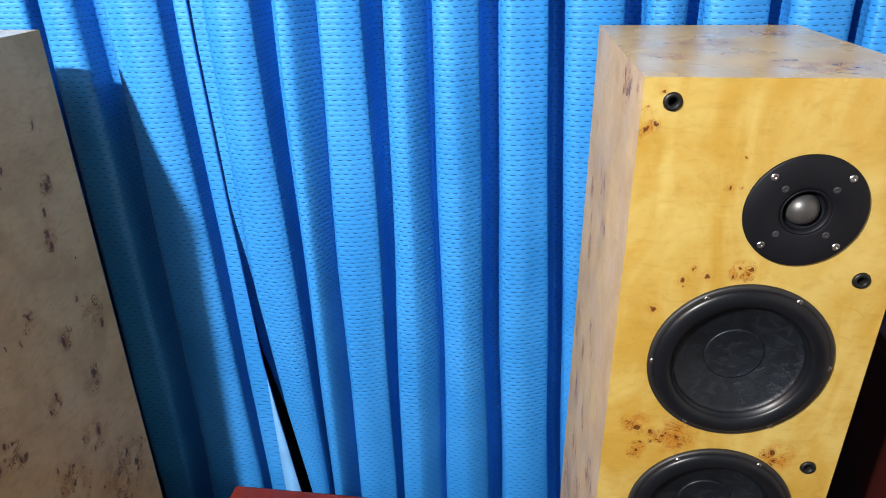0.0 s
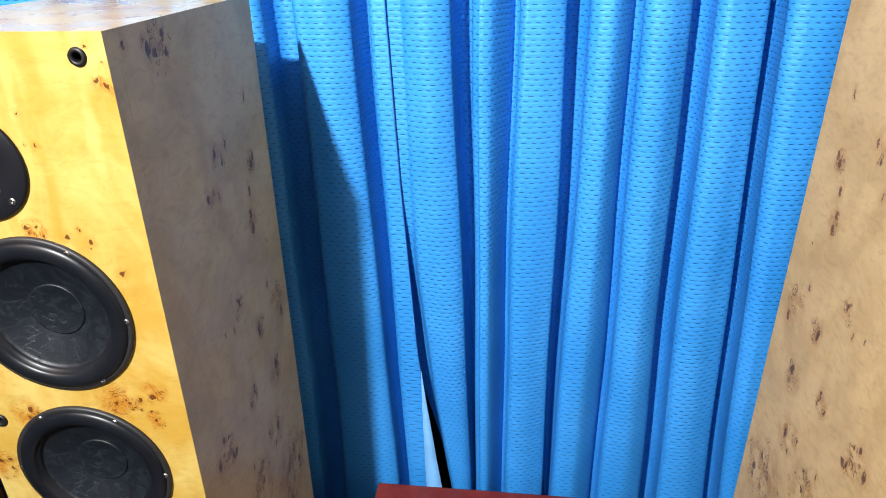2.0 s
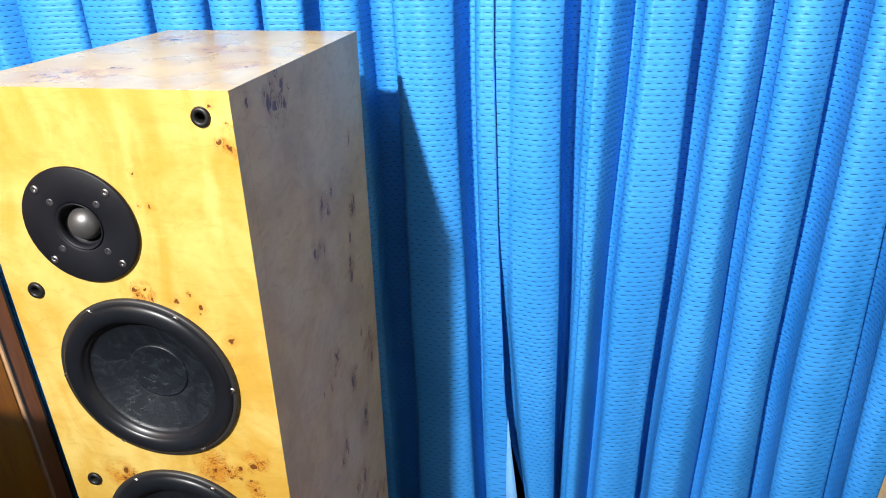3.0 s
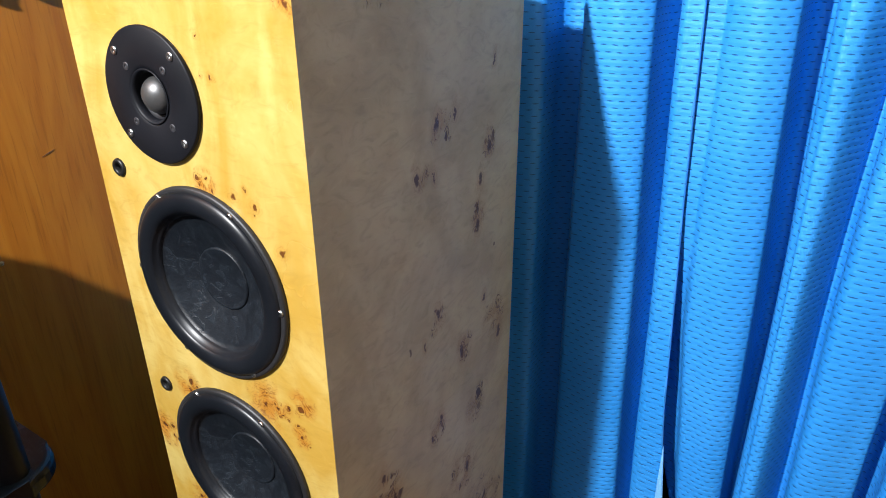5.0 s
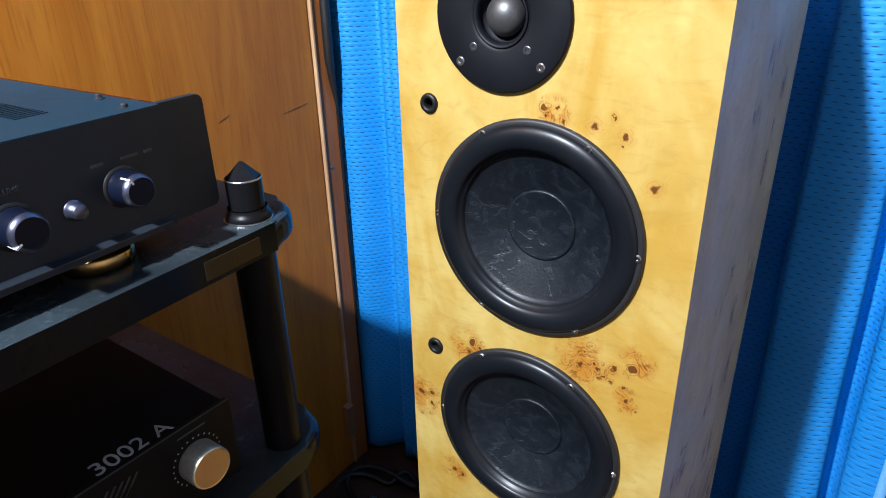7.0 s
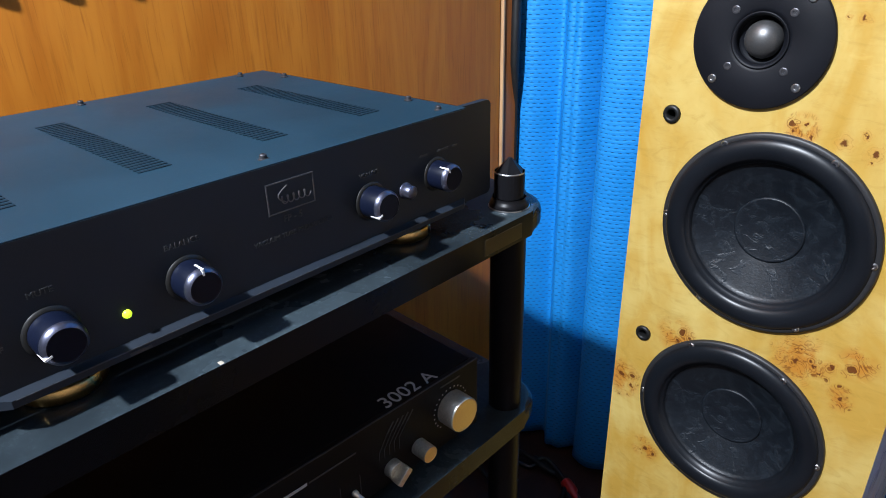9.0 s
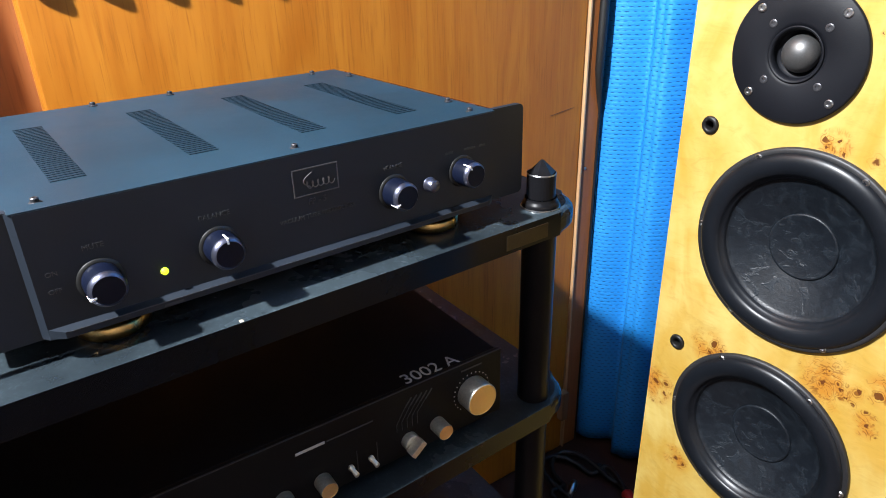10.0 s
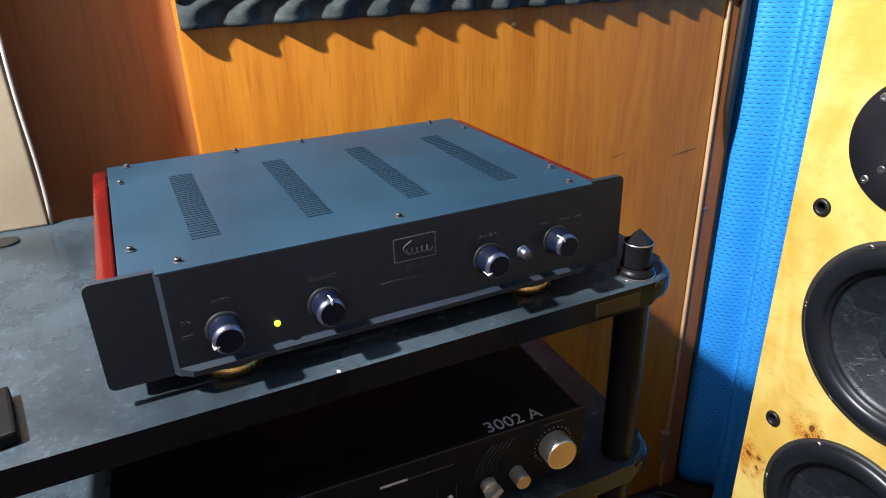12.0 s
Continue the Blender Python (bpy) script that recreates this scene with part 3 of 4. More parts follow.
def screw_mesh(r, h):
    return lathe([(r, 0), (r, h * 0.6), (r * 0.8, h), (r * 0.42, h), (r * 0.36, h * 0.35), (0, h * 0.35)], 14)


def loudspeaker(s, m, tag, label, drop=0.0):
    ob = thing("loudspeaker", m, label, "loudspeaker", "pair of loudspeakers")
    tx = TW[0] * s
    shell = box(-W / 2, W / 2, 0.0181, D, 0, H)
    bmesh.ops.delete(shell, geom=[f for f in shell.faces if f.calc_center_median().y < 0.0182], context="FACES_ONLY")
    cab = part("cabinet", shell, M["side_" + tag], ob, "burl veneer cabinet body, lightened for the light it gets")
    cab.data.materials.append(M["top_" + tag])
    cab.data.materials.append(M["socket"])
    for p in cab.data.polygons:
        # unseen back face blackened to cut light bounced onto the curtain
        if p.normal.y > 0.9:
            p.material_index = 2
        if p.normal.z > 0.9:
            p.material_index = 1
    holes = [(0, z, 0.0805) for z in [w - drop for w in WOOFERS]] + [(tx, TW[1], 0.03)] + [(x * s, z, 0.0055) for x, z in SOCKETS]
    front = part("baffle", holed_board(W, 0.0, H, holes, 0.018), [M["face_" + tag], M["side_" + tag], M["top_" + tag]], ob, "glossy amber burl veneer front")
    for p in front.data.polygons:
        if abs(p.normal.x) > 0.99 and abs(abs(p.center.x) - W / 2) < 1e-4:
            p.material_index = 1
        elif p.normal.z > 0.99 and p.center.z > H - 1e-3:
            p.material_index = 2
    for x, z in SOCKETS:
        k = part("grille_socket", lathe([(0.0052, -0.012), (0.0038, -0.012), (0.0038, 0.0012), (0.0048, 0.0024), (0.0072, 0.0022), (0.0082, 0.0), (0.0052, -0.001)], 24, closed=True), M["socket"], ob, "black plastic socket", True, Matrix.Translation((x * s, 0, z)) @ FACE_OUT)
        part("socket_hole", lathe([(0.0045, -0.011), (0, -0.011)], 16), M["black_hole"], k)
    # tweeter
    base = Matrix.Translation((tx, 0, TW[1])) @ FACE_OUT
    tw = part("tweeter", lathe([(0.0515, 0.0002), (0.0522, 0.0012), (0.0522, 0.0034), (0.0512, 0.0042), (0.024, 0.0042), (0.021, 0.0034), (0.0185, -0.002), (0.0170, -0.0045), (0.0146, -0.005), (0.0146, -0.012)], 72), M["plate"], ob, "black tweeter faceplate", True, base)
    part("surround_ring", lathe([(0.0185, -0.0018), (0.0192, 0.0006), (0.0206, 0.0030), (0.0214, 0.0042), (0.0205, 0.0050), (0.0190, 0.0030), (0.0178, -0.001)], 48, closed=True), M["plate"], tw, "", True)
    part("dome", lathe([(0.0145 * math.cos(a), -0.005 + 0.0125 * math.sin(a)) for a in [i * math.pi / 20 for i in range(10)]] + [(0, 0.0075)], 40), M["dome"], tw, "dark silver dome", True)
    first = None
    for q in range(4):
        sx, sz = (1 if q % 2 else -1), (1 if q > 1 else -1)
        mm = Matrix.Translation((0.032 * sx, 0.032 * sz, 0.0040))
        first = share(first, tw, mm) if first else part("screw", screw_mesh(0.0034, 0.0014), M["steel"], tw, m=mm)
    inner = None
    for q in range(4):
        sx, sz = (1 if q % 2 else -1), (1 if q > 1 else -1)
        mm = Matrix.Translation((0.0212 * sx, 0.0212 * sz, 0.0040))
        inner = share(inner, tw, mm) if inner else part("small_screw", screw_mesh(0.0032, 0.0008), M["dark_steel"], tw, m=mm)
    # woofers
    for z in [w - drop for w in WOOFERS]:
        base = Matrix.Translation((0, 0, z)) @ FACE_OUT
        wf = part("woofer", lathe([(0.0872, 0.0002), (0.0876, 0.0015), (0.0872, 0.0040), (0.0858, 0.0048), (0.081, 0.0048), (0.0795, 0.003), (0.0795, -0.03)], 80), M["flange"], ob, "black woofer frame", True, base)
        roll = [(0.0838, 0.0046)] + [(0.0742 + 0.0092 * math.cos(a), 0.0040 + 0.0054 * math.sin(a)) for a in [math.pi * i / 18 for i in range(17)]] + [(0.0648, 0.0036), (0.0634, 0.0026), (0.0624, 0.0012), (0.0618, -0.0002)]
        part("surround", lathe(roll, 96), M["rubber"], wf, "black rubber surround", True)
        part("cone", lathe([(0.0622, 0.0004), (0.0619, -0.0010)] + [(0.0616 + (0.0280 - 0.0616) * i / 10, -0.0012 - 0.0132 * (i / 10) ** 0.95) for i in range(1, 11)], 96), M["cone"], wf, "rough black paper cone", True)
        part("dust_cap", lathe([(0.0292, -0.0145), (0.0290, -0.0130), (0.0280, -0.0123), (0.0270, -0.0126)] + [(0.0270 * (1 - i / 8), -0.0126 - 0.0036 * math.sin(math.pi / 2 * i / 8)) for i in range(1, 9)], 64), M["cone"], wf, "black dust cap", True)
        bolt = None
        for k in range(6):
            a = radians(60 * k)
            mm = Matrix.Translation((0.0832 * math.cos(a) , 0.0832 * math.sin(a), 0.0046))
            bolt = share(bolt, wf, mm) if bolt else part("screw", screw_mesh(0.0030, 0.0016), M["steel"], wf, m=mm)
    return ob


cone = Net("paper_cone")
cv = cone.coord()
crumple = cone.noise(cv, 85, 4, 0.6, 0.9)
lumps = cone.math("MULTIPLY", cone.ramp(crumple, 0.55, 0.63), cone.ramp(cone.noise(cv, 22, 3), 0.42, 0.60))
fibre = cone.noise(cv, 620, 3)
cone.bump(cone.math("ADD", lumps, cone.math("MULTIPLY", fibre, 0.42)), 0.34, 0.0011)
M["cone"] = cone.set(color=cone.mix(cone.ramp(crumple, 0.4, 0.7), (0.0035, 0.005, 0.0075), (0.008, 0.011, 0.015)), rough=cone.ramp(fibre, 0.3, 0.7, 0.36, 0.52), spec=0.30)

loudspeaker(1, pose(-0.7265, 0.591, 0, 0, 0, 1.5), "left", "tall burl veneer loudspeaker beside the equipment rack")
loudspeaker(-1, pose(0.2585, 0.652, 0, 0, 0, 1.5), "right", "tall burl veneer loudspeaker beside a dark cabinet", 0.006)


# ---- power amplifier between the loudspeakers ----
def power_amp():
    x0, x1, y0, y1, zt = -0.515, -0.022, 0.70, 1.022, 0.235
    ob = thing("power_amplifier", pose((x0 + x1) / 2, (y0 + y1) / 2, 0), "low mahogany-cased amplifier with two black grilles on the floor", "amplifier")
    w, d = (x1 - x0) / 2, (y1 - y0) / 2
    part("case", box(-w, w, -d, d, 0.02, zt, 0.004), M["mahogany"], ob, "red-brown wooden case")
    part("side_panel", box(w + 0.0005, w + 0.012, -d, d, 0.02, zt - 0.002, 0.003), M["tuner"], ob, "black side panel")
    for gx0, gx1 in ((-0.467, -0.335), (-0.205, -0.077)):
        cx = (gx0 + gx1) / 2 - (x0 + x1) / 2
        g = part("grille", box(cx - 0.066, cx + 0.066, -0.10, 0.112, zt + 0.0005, zt + 0.004, 0.001), M["socket"], ob, "black vent grille")
        first = None
        for i in range(21):
            mm = Matrix.Translation((cx, -0.095 + 0.0101 * i, zt + 0.0065))
            first = share(first, g, mm) if first else part("slat", box(-0.063, 0.063, -0.0022, 0.0022, -0.0025, 0.0022), M["dark_steel"], g, m=mm)
    first = None
    for a in (-1, 1):
        for b in (-1, 1):
            mm = Matrix.Translation((a * (w - 0.04), b * (d - 0.04), 0))
            first = share(first, ob, mm) if first else part("foot", lathe([(0.018, 0), (0.02, 0.01), (0.018, 0.0205)], 20), M["rubber"], ob, m=mm)


power_amp()


# ---- dark cabinet beyond the far loudspeaker ----
M["dark_wood"] = laminate("dark_cabinet_wood", (0.045, 0.008, 0.006), (0.028, 0.005, 0.004), 0.35)
cabinet = thing("cabinet", pose(0.72, 0.86, 0), "dark reddish wooden cabinet beside the loudspeaker", "cabinet")
part("body", box(-0.2, 0.4, -0.2, 0.16, 0.0, 0.74, 0.004), M["dark_wood"], cabinet)
part("top", box(-0.21, 0.41, -0.21, 0.165, 0.7405, 0.762, 0.004), M["dark_wood"], cabinet)
part("door", box(-0.19, 0.095, -0.217, -0.2005, 0.06, 0.72, 0.003), M["dark_wood"], cabinet)
part("door", box(0.105, 0.39, -0.217, -0.2005, 0.06, 0.72, 0.003), M["dark_wood"], cabinet)


# ---- equipment rack ----
SHELVES = (0.872, 0.655, 0.40, 0.14)
RX0, RX1, RY0, RY1 = -1.32, -0.862, -0.145, 0.518
# the rack and what stands on it, brought to size about one point
RIG = Matrix.Translation((-0.461, 0.091, 1.16)) @ Matrix.Scale(0.97, 4) @ Matrix.Translation((0.461, -0.091, -1.16))


def rack():
    ob = thing("equipment_rack", RIG @ pose(-1.09, 0.19, -0.0355), "glossy black equipment rack with round posts, dusty and scuffed", "rack")
    inv = Matrix.Translation((1.09, -0.19, 0.0355))
    for z in SHELVES:
        bm = prism(round_rect(RX0, RX1, RY0, RY1, 0.040), z - 0.023, z)
        for v in bm.verts:
            if v.co.x > -1.05:
                v.co.x -= 0.045 * (v.co.y + 0.03)
        rim = [e for e in bm.edges if abs(e.verts[0].co.z - e.verts[1].co.z) < 1e-6]
        bmesh.ops.bevel(bm, geom=rim, offset=0.0075, segments=4, affect="EDGES", profile=0.5)
        part("shelf", bm, M["shelf"], ob, "black lacquered shelf", m=inv)
    posts = [(-0.909, 0.474), (-0.909, -0.097), (-1.272, 0.474), (-1.272, -0.097)]
    for px, py in posts:
        lo = -0.0355
        for z in sorted(SHELVES):
            part("post", lathe([(0.0165, lo + 0.0003), (0.0165, z - 0.0233)], 32), M["post"], ob, "", True, inv @ Matrix.Translation((px, py, 0)))
            lo = z
        if (px, py) == (-1.272, -0.097):
            part("cap", lathe([(0.014, 0.8722), (0.014, 0.8740), (0.012, 0.8746), (0, 0.8746)], 24), M["socket"], ob, "", False, inv @ Matrix.Translation((px, py, 0)))
            continue
        cap = part("cap", lathe([(0.0175, 0.8722), (0.0178, 0.8745), (0.0165, 0.8775), (0.0150, 0.8785), (0.0150, 0.8815)], 32), M["post"], ob, "", True, inv @ Matrix.Translation((px, py, 0)))
        part("cap_ring", lathe([(0.0179, 0.8722), (0.0188, 0.8723), (0.0186, 0.8730), (0.0179, 0.8732)], 32, closed=True), M["steel"], cap)
        part("cap_body", lathe([(0.0135, 0.8815), (0.0135, 0.9035), (0.0131, 0.9045)], 32), M["post"], cap)
        part("cap_band", lathe([(0.0136, 0.9035), (0.0138, 0.9042), (0.0134, 0.9050)], 32), M["steel"], cap)
        part("cap_tip", lathe([(0.0132, 0.9046), (0.0035, 0.9145), (0.0015, 0.9165), (0, 0.9165)], 6), M["post"], cap)
    part("label_plate", box(-0.0005, 0.0007, -0.025, 0.025, 0.8525, 0.8665, 0.0003), M["label_plate"], ob, "dull gold label plate", m=inv @ Matrix.Translation((-0.862 - 0.045 * 0.466, 0.436, 0)) @ Matrix.Rotation(math.atan(0.045), 4, "Z"))
    for y, z, ln in ((0.289, 0.8708, 0.008), (0.175, 0.8712, 0.003), (0.012, 0.8700, 0.006), (-0.06, 0.8705, 0.007), (0.36, 0.8706, 0.003)):
        bm = box(-0.002, 0.002, -ln / 2, ln / 2, -0.0006, 0.0010, 0.0005)
        part("chip", bm, M["cream"], ob, "pale chipped spot", m=inv @ Matrix.Translation((-0.8645 - 0.045 * (y + 0.03), y, z)))


rack()


# ---- valve preamplifier on the rack ----
def knob(parent, y, z, x, r, depth, turn, mats, mark=True):
    base = Matrix.Translation((x, y, z)) @ EAST
    k = part("knob", lathe([(r, 0.0012), (r, depth * 0.78), (r * 0.985, depth * 0.80)], 40), M[mats[0]], parent, "round control knob", True, base)
    part("collar", lathe([(r * 1.22, 0.0002), (r * 1.22, 0.0008), (r * 1.0, 0.0010)], 40), M["socket"], k, "black ring behind the knob", True)
    part("knob_rim", lathe([(r * 0.985, depth * 0.80), (r * 0.97, depth * 0.88), (r * 0.86, depth * 0.97), (r * 0.80, depth)], 40), M[mats[1]], k, "bright bevelled rim", True)
    part("knob_face", lathe([(r * 0.80, depth), (r * 0.76, depth - 0.0004), (0, depth - 0.0004)], 40), M[mats[2]], k)
    if mark:
        mm = Matrix.Rotation(radians(turn), 4, "Z")
        part("pointer", box(r * 0.66, r * 1.02, -r * 0.05, r * 0.05, depth * 0.55, depth * 1.008), M["white"], k, "white pointer line", m=mm)
    return k


def preamp():
    zb, zt = 0.8945, 0.968
    x0, xf, ym = -1.192, -0.914, 0.237
    ob = thing("preamplifier", pose(0, 0, 0), "black valve preamplifier with red wooden cheeks on the rack", "amplifier")
    ob.matrix_basis = RIG @ pose(x0 / 2 + xf / 2 + 0.009, ym - 0.006, 0.872, 0, 0, 3.0)
    inv = Matrix.Translation((-(x0 + xf) / 2, -ym, -0.872))
    P = lambda name, bm, mat, label="", smooth=False, parent=ob: part(name, bm, mat, parent, label, smooth, inv if parent is ob else None)
    P("chassis", box(x0, xf - 0.006, 0.046, 0.420, zb, zt - 0.0025, 0.001), M["tuner"])
    # cover plate with four rows of slots
    cover = P("cover", box(x0 - 0.001, xf - 0.0055, 0.042, 0.424, zt - 0.0022, zt, 0.0006), M["amp_top"], "blue-grey metal cover")
    slot = None
    for y in (0.104, 0.191, 0.277, 0.364):
        for i in range(32):
            mm = Matrix.Translation((-1.128 + 0.00535 * i, y, zt + 0.00025))
            slot = share(slot, cover, mm) if slot else part("vent_slot", box(-0.0012, 0.0012, -0.0105, 0.0105, -0.0006, 0.0002), M["vent"], cover, m=mm)
    bolt = None
    for x, y in ((-0.925, 0.080), (-0.925, 0.243), (-0.925, 0.404), (-0.962, 0.052), (-1.13, 0.052), (-0.968, 0.414), (-1.141, 0.414), (-1.182, 0.060), (-1.182, 0.165), (-1.182, 0.235), (-1.182, 0.390)):
        mm = inv @ Matrix.Translation((x, y, zt + 0.0002))
        bolt = share(bolt, ob, mm) if bolt else part("screw", lathe([(0.0036, 0), (0.0036, 0.0006), (0.0024, 0.0010), (0.0024, 0.0030), (0.0018, 0.0036), (0.0010, 0.0036), (0.0009, 0.002), (0, 0.002)], 14), M["dark_steel"], ob, m=mm)
    for a, b in ((0.0275, 0.0415), (0.4245, 0.4385)):
        P("side_cheek", box(x0 - 0.004, xf - 0.0065, a, b, zb - 0.004, zt - 0.003, 0.006, 4), M["redwood"], "glossy red wooden side cheek", True)
    # front: thin eared plate, thicker middle, lip along the bottom
    bm = prism(round_rect(0.020, 0.455, 0.8885, 0.9695, 0.005, 4), 0.0, 0.0055)
    bmesh.ops.transform(bm, matrix=Matrix(((0, 0, 1, xf - 0.005), (1, 0, 0, 0), (0, 1, 0, 0), (0, 0, 0, 1))), verts=bm.verts)
    P("front_plate", bm, M["amp_face"], "black anodised front plate")
    vs = prism([(xf + 0.0007, 0.0625), (xf + 0.0065, 0.066), (xf + 0.0065, 0.414), (xf + 0.0007, 0.4175)], 0.8895, 0.9692)
    P("front_block", vs, M["amp_face"], "raised black front block")
    # thin strip in the cover colour, standing in for the edge highlight
    P("top_edge", box(xf - 0.0045, xf + 0.0063, 0.064, 0.417, 0.9693, 0.9702, 0.0003), M["amp_top"], "bluish strip for the front edge highlight")
    lip = prism([(xf + 0.0067, 0.066), (xf + 0.0125, 0.074), (xf + 0.0125, 0.406), (xf + 0.0067, 0.414)], 0.8905, 0.8965)
    for v in lip.verts:
        if v.co.z > 0.896 and v.co.x > xf + 0.012:
            v.co.z -= 0.0015
    P("lip", lip, M["amp_face"], "projecting bottom lip")
    P("lip_edge", box(xf + 0.0122, xf + 0.0129, 0.076, 0.404, 0.8942, 0.8949, 0.0002), M["amp_edge"])
    fx = xf + 0.0067
    knob(ob, 0.1005, 0.9190, fx, 0.0114, 0.0190, -72, ("knob", "knob_rim", "knob")).matrix_local = inv @ Matrix.Translation((fx, 0.1005, 0.9190)) @ EAST
    knob(ob, 0.1735, 0.9195, fx, 0.0114, 0.0190, 180, ("knob", "knob_rim", "knob")).matrix_local = inv @ Matrix.Translation((fx, 0.1735, 0.9195)) @ EAST
    knob(ob, 0.3125, 0.9240, fx, 0.0114, 0.0190, -60, ("knob", "knob_rim", "knob")).matrix_local = inv @ Matrix.Translation((fx, 0.3125, 0.9240)) @ EAST
    knob(ob, 0.3800, 0.9260, fx, 0.0110, 0.0190, 215, ("knob", "knob_rim", "knob")).matrix_local = inv @ Matrix.Translation((fx, 0.3800, 0.9260)) @ EAST
    part("push_button", lathe([(0.0062, 0), (0.0062, 0.001), (0.0050, 0.001), (0.0050, 0.0075), (0.0042, 0.0085), (0, 0.0085)], 24), M["knob_rim"], ob, "small grey metal push button", True, inv @ Matrix.Translation((fx, 0.3465, 0.9220)) @ EAST)
    part("led", lathe([(0.0025, 0), (0.0023, 0.0011), (0.0017, 0.0019), (0, 0.0023)], 20), M["led"], ob, "glowing yellow-green light", True, inv @ Matrix.Translation((fx, 0.1365, 0.9128)) @ EAST)
    up = inv @ Matrix(((0, 0, 1, fx + 0.0002), (1, 0, 0, 0), (0, 1, 0, 0), (0, 0, 0, 1)))
    T = lambda s, y, z, size, mat="ink_dim": lettering("lettering", s, size, M[mat], ob, up @ Matrix.Translation((y, z, 0)))
    T("FP - 5", 0.2475, 0.9315, 0.0062)
    T("VACUUM TUBE PREAMPLIFIER", 0.2475, 0.9215, 0.0046)
    T("BALANCE", 0.1735, 0.9395, 0.0048)
    T("MUTE", 0.1005, 0.9395, 0.0048)
    T("VOLUME", 0.3125, 0.9425, 0.0046)
    T("ON", 0.0760, 0.929, 0.0042)
    T("OFF", 0.0755, 0.918, 0.0042)
    for y, w in ((0.367, 0.008), (0.3885, 0.012), (0.402, 0.006)):
        part("print_bar", box(-0.0001, 0.0002, -w / 2, w / 2, -0.0009, 0.0009), M["ink_dim"], ob, m=inv @ Matrix.Translation((fx + 0.0002, y, 0.9435)))
    part("print_bar", box(-0.0001, 0.0002, -0.006, 0.006, -0.0008, 0.0008), M["ink_dim"], ob, m=inv @ Matrix.Translation((xf + 0.0127, 0.137, 0.8920)))
    # maker's badge: an outlined plate with a flowing stroke, no letters
    y0, y1, z0, z1 = 0.230, 0.2655, 0.9385, 0.9585
    badge = part("badge", box(-0.0001, 0.0002, y0, y1, z0, z1), M["amp_face"], ob, "outlined maker's badge", m=inv @ Matrix.Translation((fx + 0.0001, 0, 0)))
    for a in ((y0, y1, z0, z0 + 0.0008), (y0, y1, z1 - 0.0008, z1), (y0, y0 + 0.0008, z0, z1), (y1 - 0.0008, y1, z0, z1)):
        part("badge_line", box(0.0003, 0.0006, *a), M["ink_mid"], badge)
    pts = [(0.0007, y0 + 0.0150 - 0.0070 * math.sin(i * 0.26), 0.9435 + 0.0115 * i / 12) for i in range(12, 0, -1)]
    pts += [(0.0007, y0 + 0.0095 + 0.0215 * i / 70 + 0.0013 * math.cos(i * 0.45), 0.9462 + 0.0026 * math.sin(i * 0.45)) for i in range(71)]
    part("badge_stroke", tube(pts, 0.0004, 5), M["ink_mid"], badge)
    foot = None
    for x, y in ((-0.936, 0.105), (-0.936, 0.368), (-1.15, 0.105), (-1.15, 0.368)):
        mm = inv @ Matrix.Translation((x, y, 0.8722))
        foot = share(foot, ob, mm) if foot else part("foot", lathe([(0, 0), (0.022, 0), (0.0235, 0.002), (0.0235, 0.0085), (0.022, 0.0105), (0.015, 0.011), (0.015, 0.0222)], 40), M["brass"], ob, "turned brass foot", True, m=mm)


preamp()


